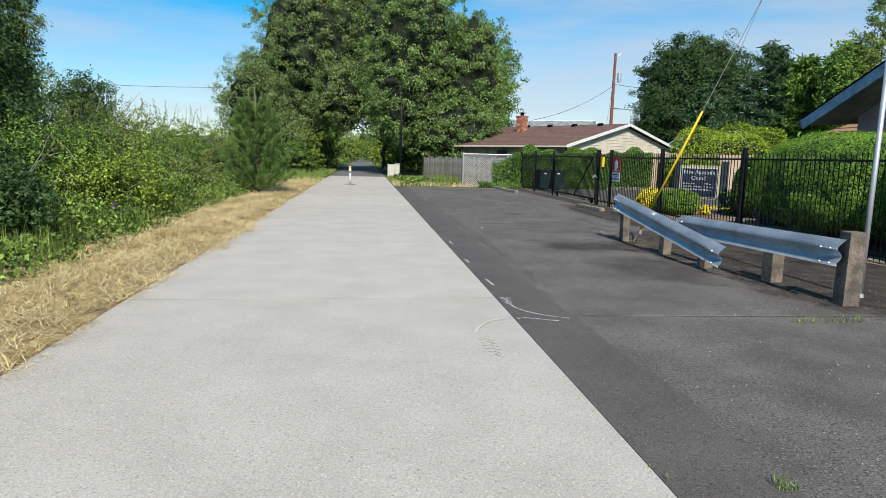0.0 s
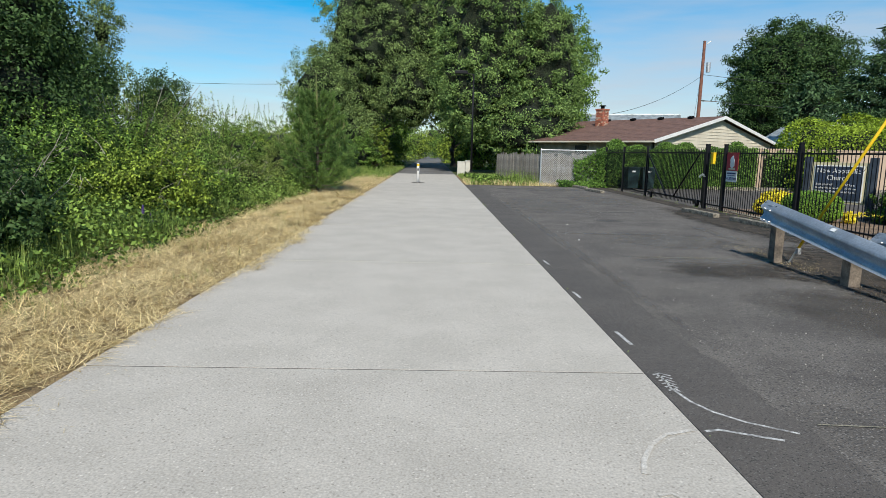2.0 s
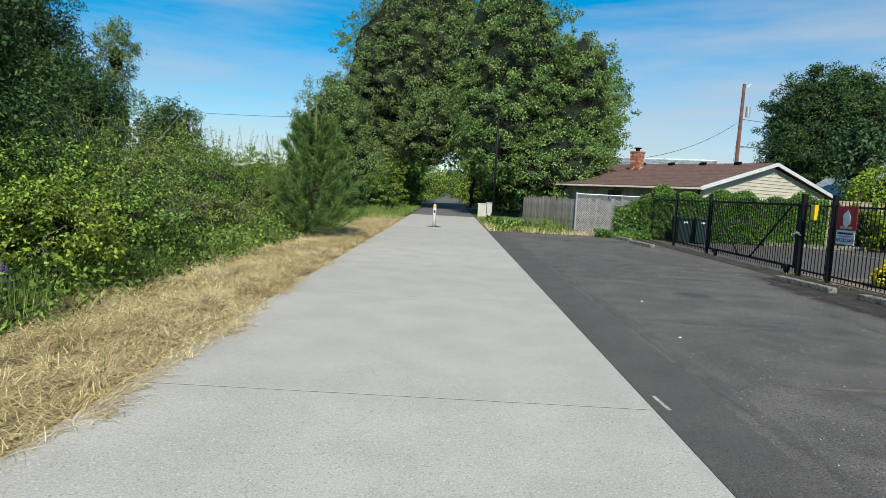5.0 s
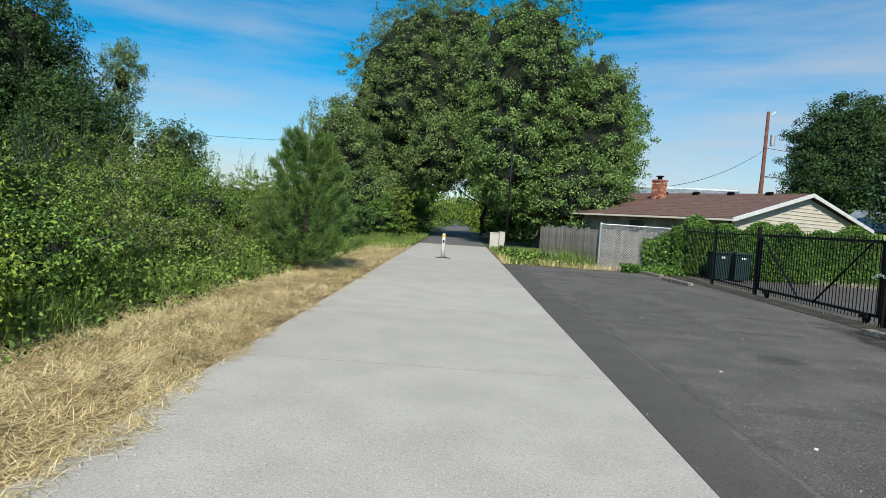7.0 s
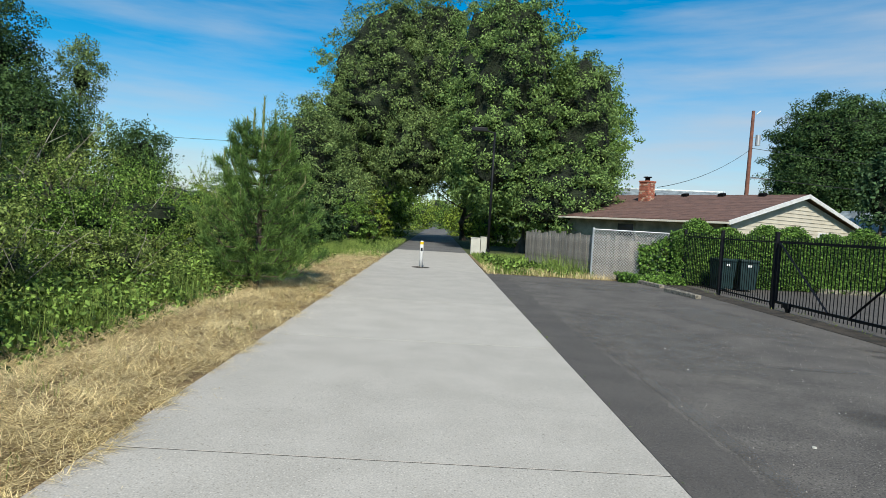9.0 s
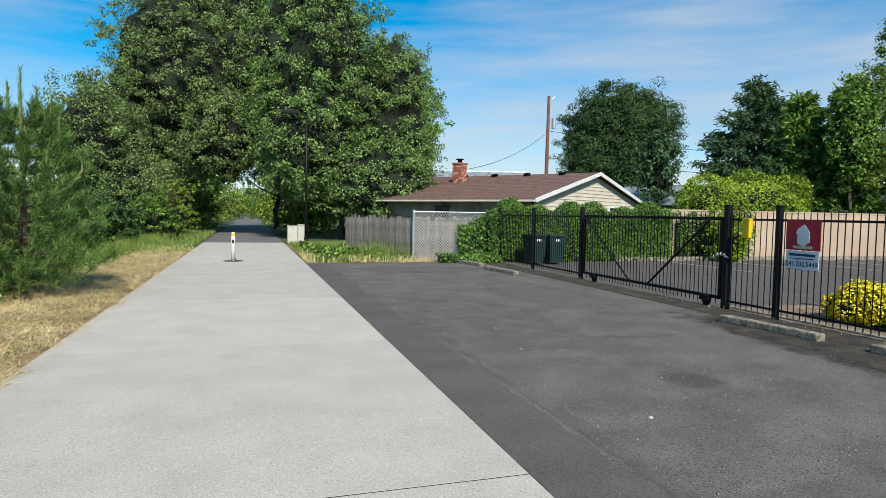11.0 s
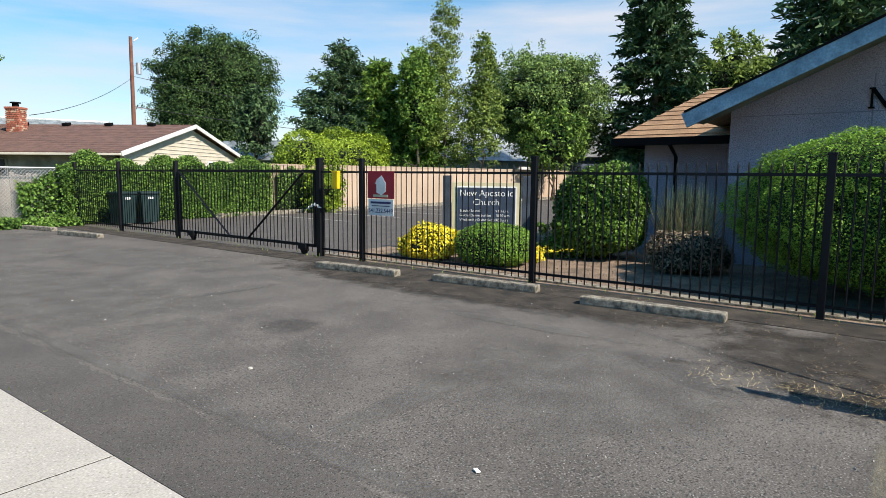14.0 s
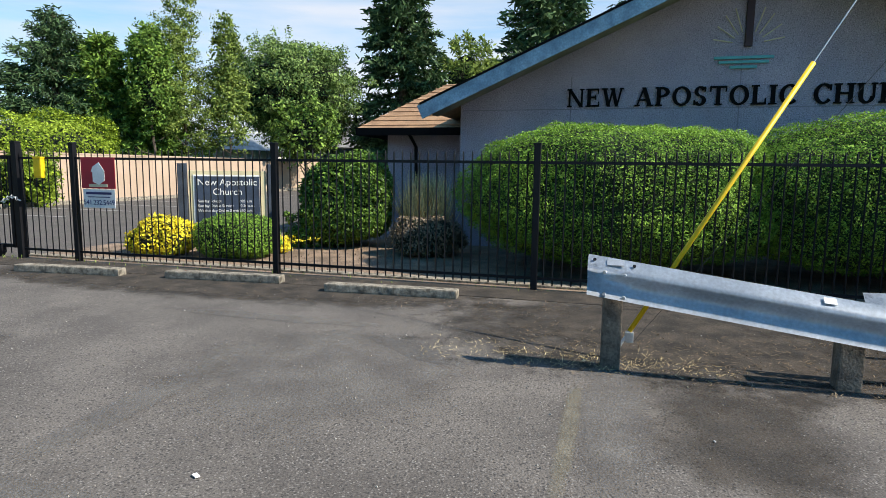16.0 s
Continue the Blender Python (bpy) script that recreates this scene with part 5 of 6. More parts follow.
for k, (a, b) in enumerate((("Sunday School", "9:00 a.m."), ("Sunday Divine Service", "10:30 a.m."), ("Wednesday Divine Service", "7:30 p.m."))):
    lettering("service_line", a, 0.075, M["white"], nb, pose(-0.56, -0.067, 0.90 - 0.095 * k, 90, 0, 0), 0.003, "LEFT")
    lettering("service_time", b, 0.075, M["white"], nb, pose(0.2, -0.067, 0.90 - 0.095 * k, 90, 0, 0), 0.003, "LEFT")

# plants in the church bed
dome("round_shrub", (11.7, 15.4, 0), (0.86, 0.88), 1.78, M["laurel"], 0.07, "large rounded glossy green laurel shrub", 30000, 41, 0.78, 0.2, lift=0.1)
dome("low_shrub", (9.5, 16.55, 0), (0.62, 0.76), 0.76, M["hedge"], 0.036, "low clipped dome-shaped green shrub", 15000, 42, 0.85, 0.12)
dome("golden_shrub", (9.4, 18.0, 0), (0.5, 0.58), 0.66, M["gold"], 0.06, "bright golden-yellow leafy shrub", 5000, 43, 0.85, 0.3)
shrub("golden_shrub", (10.2, 16.1, 0), 0.11, 0.24, M["gold"], 0.055, "small golden-yellow shrub behind the low dome", 40, 30, 0.06, 44, core=0.6)
dome("twiggy_shrub", (10.9, 13.5, 0), (0.6, 0.66), 0.7, M["lavender"], 0.05, "grey-brown twiggy low shrub", 7000, 45, 0.85, 0.25)
shrub("round_shrub", (11.2, 16.1, 0), 0.45, 0.6, M["laurel"], 0.08, "small dark green shrub at the bed edge", 50, 36, 0.1, 46)
blades("ornamental_grass", (11.8, 12.35, 13.5, 14.2), 1600, 1.3, M["straw"], "tall dry ornamental grass against the church wall", "grass", 0.3, 0.01, 47)
blades("bed_litter", (8.3, 12.4, 11.5, 19.5), 2600, 0.06, M["litter"], "leaf and bark litter on the planting bed", "litter", 1.4, 0.008, 48, flat=1.5)


HG = "clipped hedges by the church"
HL = "huge clipped green evergreen hedge in front of the church"
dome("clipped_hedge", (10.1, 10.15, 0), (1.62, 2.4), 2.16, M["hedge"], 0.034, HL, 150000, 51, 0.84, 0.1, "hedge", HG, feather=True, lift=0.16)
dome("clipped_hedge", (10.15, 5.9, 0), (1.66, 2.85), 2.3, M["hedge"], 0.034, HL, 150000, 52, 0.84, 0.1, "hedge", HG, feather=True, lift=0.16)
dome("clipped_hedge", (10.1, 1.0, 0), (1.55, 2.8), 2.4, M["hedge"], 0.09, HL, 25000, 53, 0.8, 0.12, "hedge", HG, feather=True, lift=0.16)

# ---- the bungalow beyond ----
bung = thing("bungalow", "cream bungalow with a low brown shingle roof", "house", at=(12.9, 38.0, 0))
bung.rotation_euler.z = math.atan2(3.9, 5.9)  # local x runs along the gable, local y along the ridge
W, L, HE, HR = 14.2, 12.8, 2.42, 4.12
gable = [(0.7, -0.1), (W - 0.7, -0.1), (W - 0.7, HE + 0.1), (W / 2, HR - 0.12), (0.7, HE + 0.1)]
part("gable_wall", extruded(gable, 0.2, Matrix(((1, 0, 0, 0), (0, 0, 1, 0.3), (0, 1, 0, 0), (0, 0, 0, 1)))), M["siding"], bung, "cream lapped siding")
for k in range(9):
    z = 2.0 + 0.2 * k
    half = (W / 2 - 0.8) * min(1, max(0, (HR - 0.2 - z) / (HR - HE)))
    if half > 0.3:
        part("siding_board", boxed((W / 2, 0.285, z), (2 * half, 0.02, 0.025)), M["siding"], bung)
# side and back walls take a darker siding tone than the gable
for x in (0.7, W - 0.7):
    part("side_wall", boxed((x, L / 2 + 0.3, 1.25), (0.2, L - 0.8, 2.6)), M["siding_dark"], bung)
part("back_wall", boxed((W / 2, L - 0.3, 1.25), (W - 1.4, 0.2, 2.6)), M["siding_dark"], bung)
ang = math.degrees(math.atan2(HR - HE, W / 2))
sl = math.hypot(W / 2, HR - HE)
for s in (-1, 1):
    part("roof", boxed((W / 2 + s * W / 4, L / 2, (HE + HR) / 2 + 0.06), (sl + 0.06, L, 0.09), ry=s * ang), M["shingle_brown"], bung, "brown shingle slope")
    part("barge_board", boxed((W / 2 + s * W / 4, -0.03, (HE + HR) / 2 + 0.02), (sl + 0.05, 0.05, 0.2), ry=s * ang), M["white"], bung, "white barge board")
    for k in range(16):
        f = (k + 0.5) / 16
        part("roof_course", boxed((W / 2 + s * W / 2 * f, L / 2, HR - (HR - HE) * f + 0.108), (0.03, L - 0.02, 0.012), ry=s * ang), M["shingle_brown"], bung)
part("gutter", boxed((-0.05, L / 2, HE + 0.0), (0.09, L, 0.1), bevel=0.02), M["siding"], bung, "white gutter")
win = part("window", boxed((9.6, 0.26, 1.75), (1.3, 0.08, 1.1)), M["white"], bung, "white framed window")
for dx in (-0.31, 0.31):
    part("pane", boxed((9.6 + dx, 0.21, 1.75), (0.55, 0.02, 0.95)), M["glass"], win)
swin = part("window", boxed((0.56, 6.3, 1.85), (0.08, 1.2, 0.8)), M["siding_dark"], bung)
part("pane", boxed((0.5, 6.3, 1.85), (0.02, 1.05, 0.66)), M["glass"], swin)
for y in (2.2, 4.6, 7.0, 9.4):
    part("roof_vent", boxed((W / 2 - 0.5, y, HR + 0.08), (0.3, 0.35, 0.16), ry=-ang, bevel=0.03), M["letter"], bung)
# chimney of single bricks
chim = thing("chimney", "red and pale brick chimney with a metal cap on the roof", "chimney", at=(0, 0, 0))
chim.parent = None
CX, CY = 12.4, 48.1
chim.location = (CX, CY, 2.78)
chim.rotation_euler.z = bung.rotation_euler.z
chim.scale = (0.74, 0.74, 1.04)
part("core", boxed((0, 0, 1.0), (0.8, 0.8, 2.0)), M["mortar"], chim)
b_me = [None, None]
rngb = random.Random(3)
for row in range(20):
    for side in range(4):
        for k in range(4):
            off = -0.31 + 0.21 * k + (0.05 if row % 2 else -0.05)
            m = pose(0, 0, 0.05 + 0.1 * row, 0, 0, 90 * side) @ pose(off, -0.415, 0)
            j = 1 if rngb.random() < 0.28 else 0
            if b_me[j] is None:
                o = part("brick", boxed((0, 0, 0), (0.195, 0.06, 0.085)), M["brick_pale" if j else "brick"], chim)
                o.matrix_basis = m
                b_me[j] = o.data
            else:
                share("brick", b_me[j], chim, m)
part("crown", boxed((0, 0, 2.04), (1.0, 1.0, 0.1), bevel=0.02), M["brick"], chim)
part("flashing", boxed((0, 0, 0.2), (1.0, 1.0, 0.5), ry=-13), M["letter"], chim)
part("flue", tube(bmesh.new(), [(0, 0, 2.05), (0, 0, 2.28)], [0.2, 0.2], 12), M["letter"], chim)
part("cap", tube(bmesh.new(), [(0, 0, 2.28), (0, 0, 2.34)], [0.36, 0.32], 12), M["letter"], chim)

# ---- pole and wires ----
up = thing("utility_pole", "tall reddish wooden utility pole with cables", "utility pole", at=(25.35, 62, 0))
part("pole", tube(bmesh.new(), [(0, 0, -0.2), (0.1, 0, 6), (0.15, 0, 12.5)], [0.2, 0.17, 0.13], 10), M["pole_wood"], up)
part("transformer", tube(bmesh.new(), [(0.65, -0.1, 9.6), (0.65, -0.1, 10.5)], [0.2, 0.2], 12), M["galv"], up)
part("bracket", boxed((0.4, -0.05, 10.3), (0.6, 0.06, 0.06)), M["galv"], up)
part("insulator", tube(bmesh.new(), [(0.4, 0, 12.2), (0.75, 0, 12.5)], [0.04, 0.06], 8), M["white"], up)
part("lamp_arm", boxed((1.1, 0, 6.9), (1.5, 0.08, 0.09)), M["galv"], up)


def cable(name, a, b, sag, r, label):
    pts = [Vector(a).lerp(Vector(b), i / 14) - Vector((0, 0, sag * 4 * (i / 14) * (1 - i / 14))) for i in range(15)]
    bm = tube(bmesh.new(), pts, [r] * 15, 4, False)
    tagged(part(name, bm, M["wire"]), label, "cable", "overhead cables")


PT = Vector((25.4, 62, 9.2))
cable("cable", PT, (13.5, 49.5, 4.7), 0.5, 0.018, "black service cable from the pole to the house")
cable("cable", PT + Vector((0, 0, 0.2)), (70, 50, 9), 1.6, 0.02, "black cable from the utility pole")
cable("cable", PT + Vector((0, 0, -2.2)), (70, 48, 6.5), 1.2, 0.025, "black cable from the utility pole")
cable("cable", PT + Vector((0, 0, 0.3)), (22.8, 57, 3.0), 0.0, 0.012, "thin stay wire of the utility pole")
cable("cable", (-60, 70, 11), (-8, 75, 9.4), 1.5, 0.02, "thin dark cable crossing behind the trees")

# ---- shrubs along the path ----
rs = random.Random(11)
KINDS = [("shrub", "dense green leafy wild shrub beside the path", 0.085), ("shrub_olive", "olive green wild shrub beside the path", 0.075),
         ("shrub_yellow", "bright yellow-green wild shrub beside the path", 0.085), ("tree_dark", "dark green bramble thicket beside the path", 0.1)]
seed = 100
FRONT = [(-6.4, -1.2, 1.5, 1.3, 3), (-6.0, 2.2, 1.3, 1.35, 0), (-6.5, 5.2, 1.5, 1.6, 0), (-6.1, 8.2, 1.3, 1.3, 3), (-6.9, 10.2, 1.5, 1.7, 3), (-5.75, 13.1, 1.3, 1.7, 2),
         (-6.0, 15.6, 1.2, 1.45, 0), (-6.6, 18.0, 1.4, 2.0, 1), (-6.0, 20.6, 1.1, 1.3, 1), (-7.6, 22.6, 1.5, 2.2, 0), (-6.4, 27.5, 1.4, 2.3, 1), (-6.6, 31.5, 1.5, 2.2, 0), (-7.0, 36.0, 1.7, 2.6, 0), (-6.6, 40.5, 1.6, 2.4, 3),
         (-5.4, 46.0, 1.6, 2.6, 0), (-5.0, 53.0, 1.8, 3.0, 2), (-5.0, 62.0, 2.0, 3.2, 0)]
BACK = [(-9.6, -1.0, 2.0, 2.1, 0), (-9.4, 3.6, 2.0, 2.0, 3), (-9.6, 7.6, 2.0, 1.9, 1), (-9.4, 13.5, 2.0, 2.0, 0), (-9.6, 17.5, 2.0, 2.3, 0), (-10.0, 21.5, 2.0, 2.5, 0), (-10.2, 26.0, 2.2, 3.1, 1), (-10.0, 30.5, 2.2, 3.0, 0), (-10.2, 35.5, 2.3, 2.9, 2), (-10.5, 41.0, 2.5, 3.2, 0),
        (-14.5, 6.0, 2.6, 2.7, 0), (-14.5, 12.0, 2.6, 2.6, 1), (-14.8, 18.5, 2.7, 2.7, 0), (-15.0, 25.0, 2.8, 3.6, 0), (-15.5, 32.0, 2.8, 3.8, 1), (-16, 40, 3.0, 4.0, 0), (-21, 14, 3.2, 3.4, 0), (-22, 25, 3.2, 4.1, 0), (-23, 38, 3.4, 4.5, 1), (-14, 50, 3.2, 4.3, 0)]
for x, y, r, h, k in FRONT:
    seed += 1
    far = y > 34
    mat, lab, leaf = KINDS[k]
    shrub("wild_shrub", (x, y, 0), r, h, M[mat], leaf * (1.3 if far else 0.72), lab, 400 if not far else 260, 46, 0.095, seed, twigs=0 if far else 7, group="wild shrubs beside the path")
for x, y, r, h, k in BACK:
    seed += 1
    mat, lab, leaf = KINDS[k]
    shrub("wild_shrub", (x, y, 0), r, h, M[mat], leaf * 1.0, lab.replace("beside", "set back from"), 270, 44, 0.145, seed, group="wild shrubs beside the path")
rng = np.random.default_rng(19)
n = 60000
wx, wy = rng.uniform(-7.0, -4.1, n), rng.uniform(-3, 36, n)
wh = np.array([0.42 + 0.34 * noise.noise(Vector((a * 0.9, b * 0.9, 0))) + 0.18 * noise.noise(Vector((a * 2.7, b * 2.7, 5))) for a, b in zip(wx, wy)])
wh = np.maximum(wh, 0.08) * np.clip((-4.1 - 0.32 * np.clip((wy - 8) / 8, 0, 1) - wx) / 0.5, 0.0, 1.3)
keep = (rng.random(n) < np.clip(1.25 - wy / 40, 0.3, 1)) & (wh > 0.02)
pts = np.stack([wx, wy, wh * rng.random(n) ** 0.45], 1)[keep]
tagged(quads("weed_bank", leaves(pts, 0.085, 0.5, 0.7, rng), M["weed"]), "leafy green weeds and brambles at the foot of the shrubs", "weeds", kind="stuff")

# lupines at the foot of the shrubs
for k, (x, y, h) in enumerate(((-5.25, 11.7, 0.55), (-5.35, 11.9, 0.48), (-5.05, 11.55, 0.42), (-5.3, 7.6, 0.5), (-5.45, 7.85, 0.44))):
    ob = thing("lupine", "purple lupine flower spike among green weeds", "flower", "lupines among the weeds", at=(x, y, 0))
    part("stem", tube(bmesh.new(), [(0, 0, -0.03), (0.02, 0, h)], [0.006, 0.003], 5), M["weed"], ob)
    bm = bmesh.new()
    for j in range(26):
        a, f = j * 2.4, j / 26
        box(bm, (0.02 + math.cos(a) * 0.028 * (1.1 - f), math.sin(a) * 0.028 * (1.1 - f), h * (0.55 + 0.45 * f)), (0.02, 0.014, 0.02), rz=math.degrees(a))
    part("blossom", bm, M["lupine"], ob)

# bare dead shrub
dead = thing("dead_shrub", "bare grey dead shrub among the bushes", "shrub", at=(-12.1, 26.1, 0))
rng = np.random.default_rng(5)
bm = bmesh.new()
for k in range(16):
    a, l = rng.random() * 6.28, 1.1 + 1.7 * rng.random()
    e = Vector((math.cos(a) * l, math.sin(a) * l, 2.8 + 1.5 * rng.random()))
    tube(bm, [(0, 0, -0.05), e * 0.5 + Vector((0, 0, 0.3)), e], [0.03, 0.018, 0.006], 5, False)
    for j in range(3):
        p = e * (0.5 + 0.15 * j)
        tube(bm, [p, p + Vector((rng.normal() * 0.4, rng.normal() * 0.4, 0.4))], [0.01, 0.003], 4, False)
part("branchwork", bm, M["twig"], dead)

# young pine with pale candles
pine = thing("young_pine", "young bushy pine tree with pale upright candles", "tree", at=(-4.35, 23.4, 0))
rng = np.random.default_rng(8)
bm = tube(bmesh.new(), [(0, 0, -0.1), (0.02, 0, 2), (0, 0, 3.5)], [0.07, 0.05, 0.02], 8)
P, O = [], []
for i in range(11):
    z = 0.25 + 0.29 * i
    ln = 1.14 * (1 - (z / 4.0) ** 1.9) + 0.16
    for k in range(8):
        a = k * 0.785 + i * 0.5 + 0.4 * rng.random()
        l = ln * (0.7 + 0.4 * rng.random())
        tip = z + 0.28 * l + 0.16
        e = Vector((math.cos(a) * l, math.sin(a) * l, tip))
        mid = Vector((e.x * 0.6, e.y * 0.6, z + 0.06 * l))
        tube(bm, [(0, 0, z), mid, e], [0.022, 0.016, 0.008], 5, False)
        for f, n in ((0.3, 40), (0.45, 60), (0.6, 70), (0.76, 95), (0.9, 120), (1.0, 140)):
            q = mid.lerp(e, (f - 0.6) / 0.4) if f > 0.6 else Vector((0, 0, z)).lerp(mid, f / 0.6)
            P.append(np.repeat(np.array(q)[None], n, 0) + rng.normal(size=(n, 3)) * 0.045)
            O.append(rng.normal(size=(n, 3)) * 0.55 + np.array([math.cos(a) * 0.5, math.sin(a) * 0.5, 0.75]))
        if z > 0.9 and k % 2:
            part("candle", tube(bmesh.new(), [e, e + Vector((0, 0, 0.2))], [0.017, 0.008], 5), M["candle"], pine)
for x, y, z, h in ((0, 0, 3.35, 0.85), (0.24, 0.08, 3.25, 0.62), (-0.22, 0.06, 3.3, 0.6), (0.06, -0.2, 3.2, 0.55), (0.62, -0.05, 2.9, 0.5), (0.5, 0.2, 2.95, 0.45), (-0.85, 0.1, 2.5, 0.5), (-0.62, -0.1, 2.65, 0.42), (-0.45, 0.15, 2.9, 0.5), (0.95, 0.1, 2.3, 0.3)):
    part("candle", tube(bmesh.new(), [(x * 0.25, y * 0.25, z - 0.55), (x * 0.8, y * 0.8, z - 0.2), (x, y, z + h * 0.3), (x, y, z + h)], [0.026, 0.024, 0.026, 0.012], 6), M["candle"], pine)
    n = 150
    f = rng.random(n)[:, None]
    P.append(np.array([[x, y, z]]) + f * np.array([[0, 0, h * 0.95]]) - (1 - f) * np.array([[x * 0.2, y * 0.2, 0.2]]))
    O.append(rng.normal(size=(n, 3)) * 0.3 + np.array([0, 0, 1.6]))
part("trunk", bm, M["bark"], pine)
P, O = np.concatenate(P), np.concatenate(O)
quads("foliage", needles(P, 0.14, 0.075, O, rng, 0.3), M["pine"], pine)

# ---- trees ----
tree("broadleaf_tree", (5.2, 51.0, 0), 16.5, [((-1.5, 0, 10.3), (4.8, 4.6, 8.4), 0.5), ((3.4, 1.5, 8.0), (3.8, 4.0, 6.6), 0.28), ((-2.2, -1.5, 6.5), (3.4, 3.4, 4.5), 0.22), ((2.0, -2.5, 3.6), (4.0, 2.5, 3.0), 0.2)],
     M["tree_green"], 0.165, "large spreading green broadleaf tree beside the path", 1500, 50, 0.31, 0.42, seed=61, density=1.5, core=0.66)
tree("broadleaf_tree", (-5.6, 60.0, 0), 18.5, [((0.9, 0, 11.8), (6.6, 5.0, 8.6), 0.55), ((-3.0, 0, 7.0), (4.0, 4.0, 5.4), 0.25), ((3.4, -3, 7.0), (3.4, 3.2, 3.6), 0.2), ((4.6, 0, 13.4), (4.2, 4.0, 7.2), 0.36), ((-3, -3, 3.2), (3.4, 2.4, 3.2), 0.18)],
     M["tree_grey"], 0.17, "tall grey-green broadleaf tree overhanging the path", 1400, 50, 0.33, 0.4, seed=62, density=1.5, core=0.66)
tree("broadleaf_tree", (11.6, 63.0, 0), 15.5, [((0, 0, 9.0), (4.4, 4.2, 6.8), 0.7), ((-2, -2, 5), (4.0, 3.2, 4.0), 0.3)], M["tree_bright"], 0.24, "bright green broadleaf tree behind the bungalow", 760, 46, 0.45, 0.35, seed=63)
tree("broadleaf_tree", (2.2, 72.0, 0), 13, [((0, 0, 8.5), (5.0, 5.0, 5.0), 0.8), ((-4.0, 0, 9), (4.5, 3, 3.5), 0.3)], M["tree_green"], 0.4, "green tree arching over the far path", 260, 40, 0.7, 0.35, seed=64)
tree("broadleaf_tree", (-7.5, 84.0, 0), 11, [((0, 0, 6), (5.0, 5.0, 5.2), 1.0)], M["tree_bright"], 0.4, "green tree beside the far path", 200, 40, 0.7, 0.3, seed=65)
tree("broadleaf_tree", (-41.5, 66.0, 0), 23, [((-2, 0, 13), (6.5, 6, 10.5), 0.6), ((2.2, 0, 7), (3.6, 4.5, 5.5), 0.4)], M["tree_dark"], 0.26, "tall dark green tree beyond the shrubs", 800, 40, 0.75, 0.5, seed=66, density=2.4)
tree("broadleaf_tree", (-36.0, 64.0, 0), 12.5, [((0, 0, 6.6), (4.4, 5, 5.8), 1.0)], M["tree_dark"], 0.26, "dark green tree beyond the shrubs", 340, 40, 0.8, 0.4, seed=67, density=2.2)
tree("broadleaf_tree", (-38.0, 75.0, 0), 18.4, [((0, 0, 14.2), (2.3, 2.3, 4.2), 0.7), ((0.5, 0, 8), (3, 3, 3.5), 0.3)], M["tree_grey"], 0.24, "slender grey-green tree top among darker trees", 110, 36, 0.6, 0.3, seed=68, density=2.0, core=0.3)
tree("broadleaf_tree", (-30.5, 72.0, 0), 9.5, [((0, 0, 5.5), (3.4, 3, 4.2), 1.0)], M["tree_dark"], 0.24, "dark tree at the end of the far tree row", 180, 36, 0.7, 0.3, seed=69, density=2.0)
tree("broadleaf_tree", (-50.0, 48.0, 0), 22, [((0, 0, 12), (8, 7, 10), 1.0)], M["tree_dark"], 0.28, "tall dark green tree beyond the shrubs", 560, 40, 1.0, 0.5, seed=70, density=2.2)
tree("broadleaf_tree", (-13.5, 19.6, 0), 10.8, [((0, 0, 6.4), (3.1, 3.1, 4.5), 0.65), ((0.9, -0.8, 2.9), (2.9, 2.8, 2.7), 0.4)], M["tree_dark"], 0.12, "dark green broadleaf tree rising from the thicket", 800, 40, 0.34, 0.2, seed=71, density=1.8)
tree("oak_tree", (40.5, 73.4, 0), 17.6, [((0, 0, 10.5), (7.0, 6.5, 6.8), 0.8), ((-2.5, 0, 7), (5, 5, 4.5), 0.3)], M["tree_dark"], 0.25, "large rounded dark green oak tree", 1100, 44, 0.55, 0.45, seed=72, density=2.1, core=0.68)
conifer("cedar_tree", (28.7, 40.8, 0), 10.2, 4.9, M["needles"], "dark blue-green cedar with drooping layered branches", 73, 17, 12, -0.22, 0.12, 0.26, 120, 0.8)
conifer("cypress_tree", (29.6, 38.4, 0), 8.8, 2.2, M["tree_bright"], "narrow green cypress tree", 74, 32, 11, -0.6, 0.05, 0.32, 30, 0.55)
conifer("cypress_tree", (31.2, 36.6, 0), 9.4, 2.0, M["tree_bright"], "narrow green cypress tree", 86, 32, 11, -0.6, 0.05, 0.32, 30, 0.55)
tree("birch_tree", (31.8, 34.8, 0), 13.1, [((0, 0, 9.8), (0.85, 0.85, 3.2), 0.3), ((-1.3, 0, 6.6), (1.2, 1.2, 3.6), 0.35), ((1.2, -0.6, 5.0), (1.6, 1.6, 3.0), 0.4), ((0.3, 0, 4.5), (2.2, 1.8, 2.6), 0.3)],
     M["tree_yellow"], 0.15, "tall slender light green birch with see-through crown", 420, 34, 0.24, 0.12, seed=75, limb_n=14, core=0, density=1.2)
tree("birch_tree", (33.3, 32.9, 0), 10.6, [((0, 0, 8.2), (0.7, 0.7, 2.4), 0.4), ((0.2, 0, 5), (1.3, 1.3, 2.8), 0.6)], M["tree_yellow"], 0.2, "slender light green birch beside a taller one", 200, 34, 0.26, 0.1, seed=76, limb_n=10, core=0)
tree("birch_tree", (29.6, 35.2, 0), 9.2, [((0, 0, 6.0), (1.3, 1.3, 3.0), 1.0)], M["tree_bright"], 0.2, "narrow leafy green tree behind the tan wall", 150, 34, 0.3, 0.12, seed=77, core=0.5)
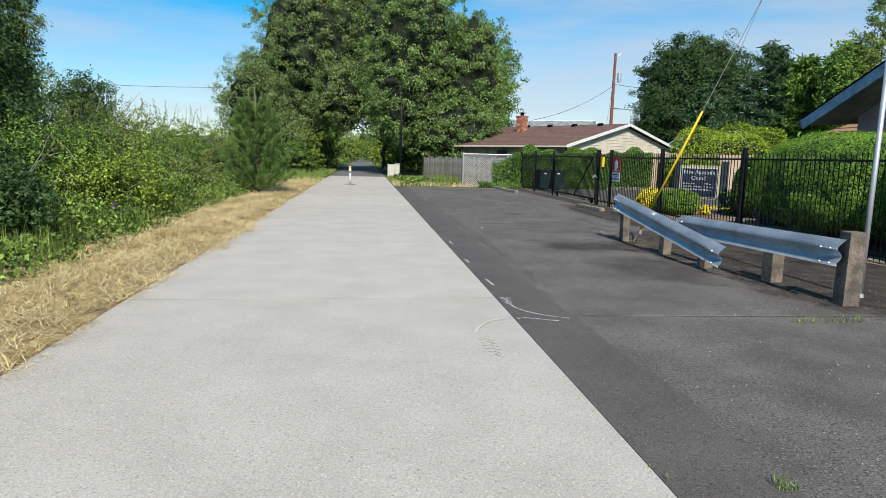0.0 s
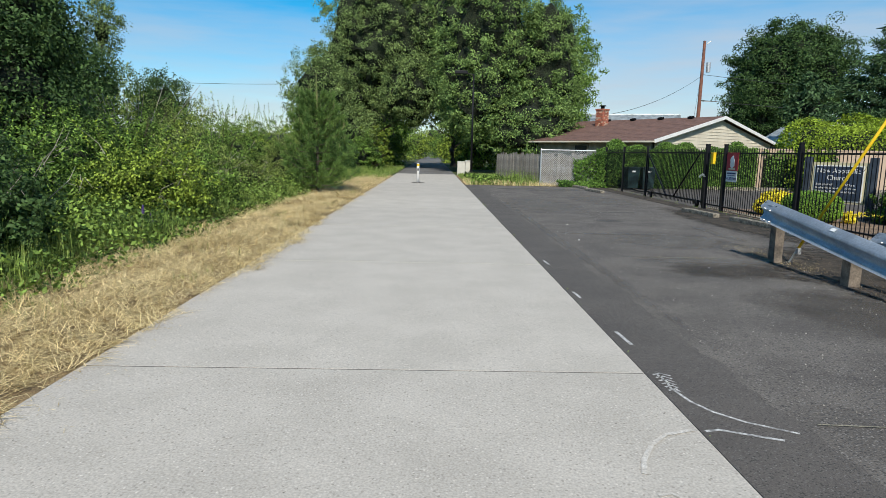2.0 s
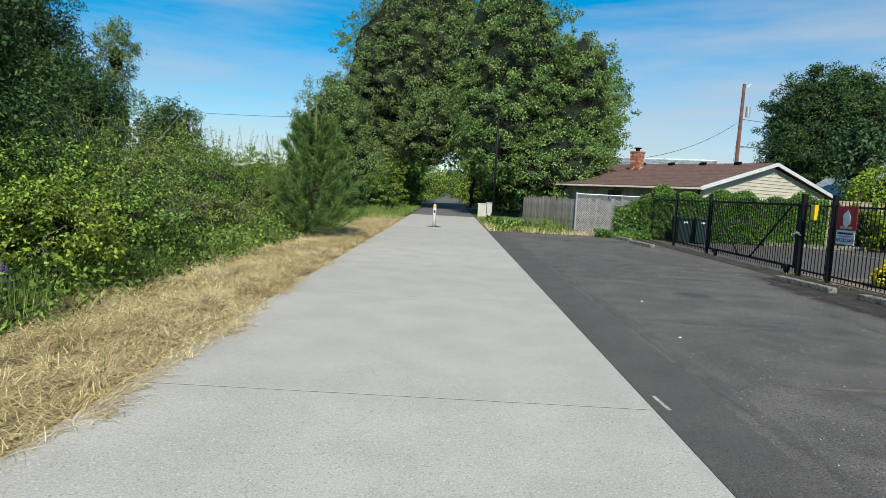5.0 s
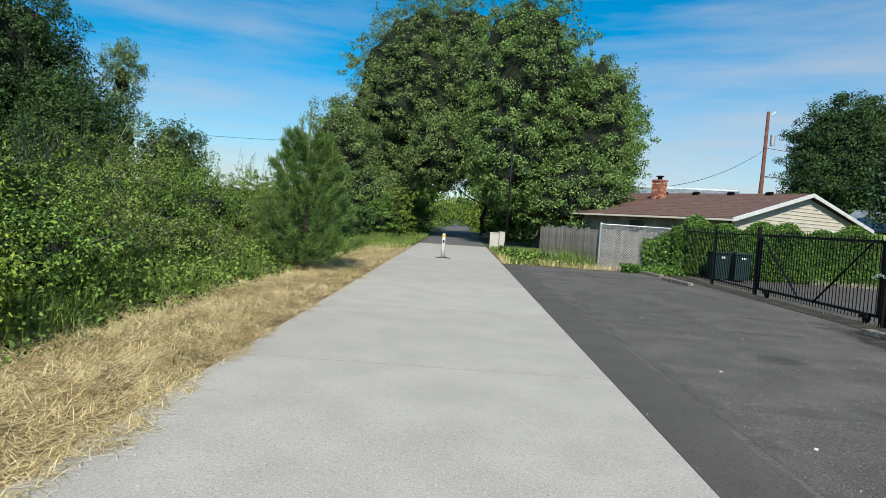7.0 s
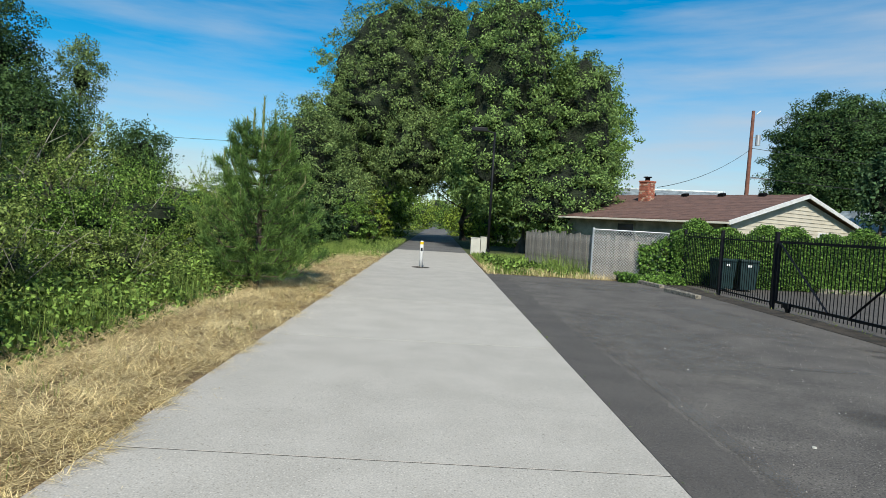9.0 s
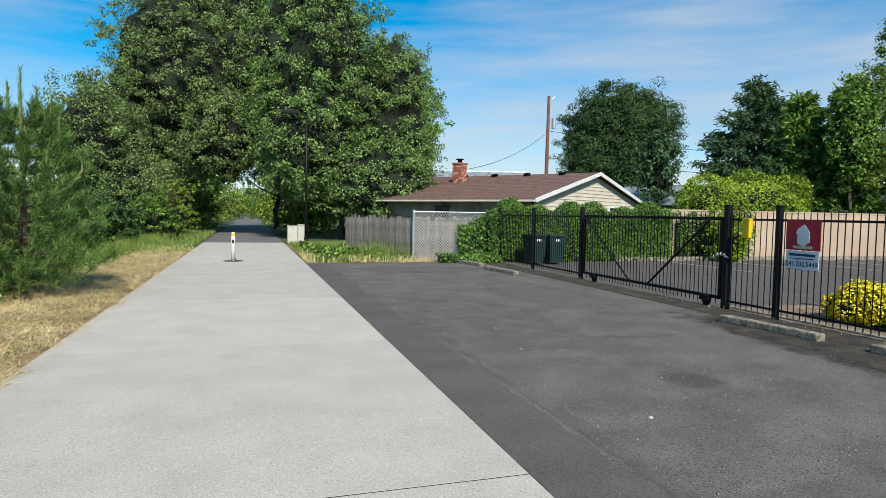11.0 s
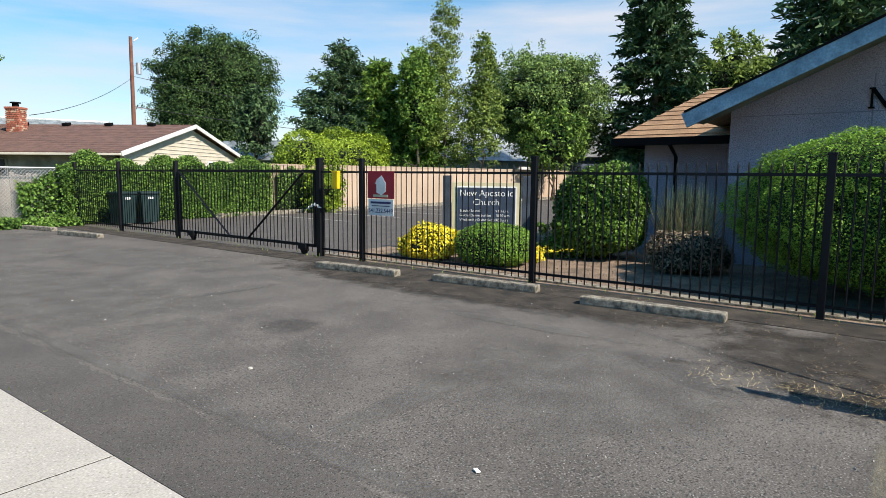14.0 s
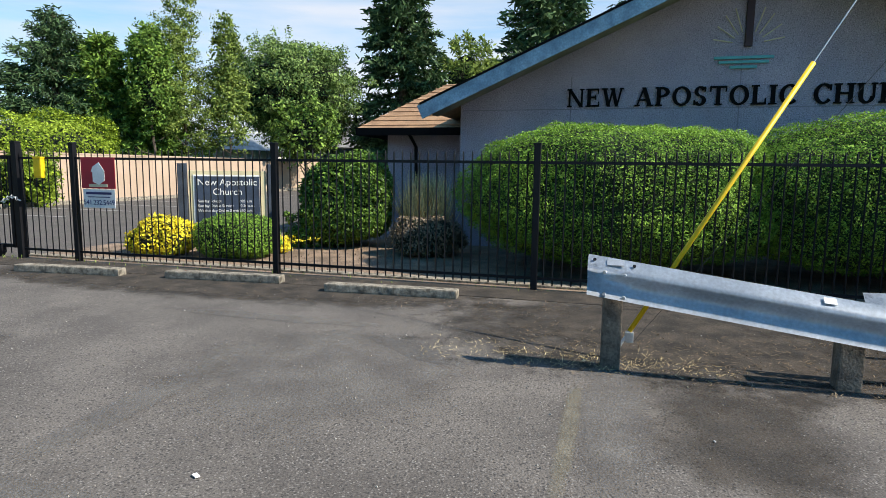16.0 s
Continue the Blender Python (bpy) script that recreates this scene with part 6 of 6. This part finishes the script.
tree("maple_tree", (42.6, 33.5, 0), 10.9, [((0, 0, 7.2), (5.9, 5.4, 3.9), 0.8), ((1.5, 0, 5), (5.2, 4, 2.6), 0.3)], M["tree_green"], 0.2, "broad green maple with an open rounded crown", 760, 40, 0.38, 0.3, seed=78, core=0.6, density=1.8)
tree("broadleaf_tree", (37.5, 30.0, 0), 5.7, [((0, 0, 3.6), (2.2, 2.2, 2.2), 1.0)], M["shrub"], 0.26, "small green tree behind the tan wall", 120, 36, 0.35, 0.15, seed=79)
conifer("sequoia_tree", (47.1, 26.6, 0), 21.0, 4.3, M["needles"], "very tall dark green conifer behind the church", 80, 34, 11, 0.15, 0.05, 0.5, 46, 0.65)
conifer("fir_tree", (44.5, 15.2, 0), 18.0, 5.6, M["needles"], "tall dark spreading fir behind the church roof", 81, 28, 10, 0.1, 0.1, 0.55, 46, 0.7)
conifer("fir_tree", (47.0, 8.0, 0), 19.0, 5.4, M["needles"], "tall dark fir behind the church roof", 82, 28, 10, 0.1, 0.1, 0.55, 46, 0.7)
tree("willow_tree", (54.3, 23.0, 0), 12.7, [((0, 0, 9.0), (3.2, 3.2, 3.6), 1.0)], M["tree_yellow"], 0.35, "pale yellow-green willow top behind the church", 130, 36, 0.5, 0.25, seed=83)
tree("broadleaf_tree", (31.0, 53.5, 0), 8.5, [((0, 0, 5.4), (1.6, 1.6, 3.0), 1.0)], M["needles"], 0.3, "small dark tree beyond the neighbouring roofs", 80, 34, 0.4, 0.2, seed=84)


tree("broadleaf_tree", (-9.0, 50.0, 0), 9.6, [((0, 0, 5.4), (3.0, 3.0, 4.0), 0.7), ((1.6, 0, 2.6), (2.8, 2.6, 2.6), 0.4)], M["tree_grey"], 0.15, "leafy green young tree at the edge of the thicket", 330, 40, 0.35, 0.2, seed=85, density=2.0)
for k, (x, y, h) in enumerate(((4.6, 62, 4.5), (5.0, 76, 5.0), (4.2, 92, 5.5), (5.5, 112, 7), (-5.6, 74, 4.5), (-6.0, 98, 6.5), (-5.0, 120, 7), (9.5, 80, 7), (-11, 66, 7), (0.5, 168, 8), (-3.2, 138, 5.5), (2.6, 146, 6.5), (6.5, 138, 7.5), (-7.5, 150, 8.5), (0.2, 190, 12), (4.4, 100, 4.5))):
    shrub("wild_shrub", (x, y, 0), h * 0.6, h, M["shrub" if k % 2 else "shrub_yellow"], 0.3, "green thicket beside the far path", 110, 34, 0.5, 200 + k, group="wild shrubs beside the path")

# ---- far houses ----
def far_house(x, y, w, l, he, hr, rz, wall_mat, roof_mat, label):
    ob = thing("house", label, "house", "houses in the distance", at=(x, y, 0))
    ob.rotation_euler.z = radians(rz)
    gab = [(-w / 2, -0.1), (w / 2, -0.1), (w / 2, he), (0, hr - 0.1), (-w / 2, he)]
    part("wall", extruded(gab, l, Matrix(((1, 0, 0, 0), (0, 0, 1, -l / 2), (0, 1, 0, 0), (0, 0, 0, 1)))), M[wall_mat], ob)
    a = math.degrees(math.atan2(hr - he, w / 2))
    for s in (-1, 1):
        part("roof", boxed((s * (w / 4 + 0.15), 0, (he + hr) / 2 + 0.02), (math.hypot(w / 2, hr - he) + 0.6, l + 0.8, 0.12), ry=s * a), M[roof_mat], ob)
    wi = part("window", boxed((0, -l / 2 - 0.02, he * 0.6), (1.2, 0.06, 1.0)), M["white"], ob)
    part("pane", boxed((0, -l / 2 - 0.06, he * 0.6), (1.0, 0.02, 0.8)), M["glass"], wi)
    return ob


far_house(49.9, 43.5, 7, 13, 3.0, 4.5, 60, "white", "metal_roof", "white house with a pale roof beyond the wall")
far_house(56.0, 33.5, 8, 10, 3.4, 6.0, 40, "blue_wall", "grey_roof", "blue-grey house with a dark roof beyond the wall")
far_house(34.5, 56.0, 6, 9, 2.8, 4.3, 20, "blue_wall", "metal_roof", "blue house with a pale metal roof")
far_house(19.5, 66.0, 11, 10, 3.0, 5.6, 72, "siding_dark", "metal_roof", "long building with a pale ribbed metal roof")
far_house(-37.0, 56.0, 5, 7, 2.6, 3.8, 30, "siding", "shingle_tan", "small house half hidden by dark trees")

# distant wooded hill line
bm = bmesh.new()
prev = None
for k in range(121):
    a = radians(-75 + 150 * k / 120)
    x, y = math.sin(a) * 420, math.cos(a) * 420
    h = 11 + 5 * noise.noise(Vector((k * 0.13, 0, 0))) + 2.5 * noise.noise(Vector((k * 0.9, 3, 0)))
    cur = (bm.verts.new((x, y, -2)), bm.verts.new((x, y, h)), bm.verts.new((x * 1.15, y * 1.15, h * 0.9)))
    if prev:
        bm.faces.new((prev[0], cur[0], cur[1], prev[1]))
        bm.faces.new((prev[1], cur[1], cur[2], prev[2]))
    prev = cur
tagged(part("backdrop", bm, M["hill"]), "dark wooded hills along the horizon", "hills", kind="structure")

# ---- path slabs ----
for y0, y1 in zip(JOINTS, JOINTS[1:]):
    bm = boxed(((PL + PR) / 2, (y0 + y1) / 2, -0.04), (PR - PL, y1 - y0 - 0.015, 0.085), bevel=0.004)
    part("slab", bm, M["concrete"], path)
tagged(part("path_base", boxed(((PL + PR) / 2, 14.8, -0.0405), (PR - PL - 0.02, 59.6, 0.08)), M["filler"]), "dark joint filling under the path slabs", "path", kind="structure")
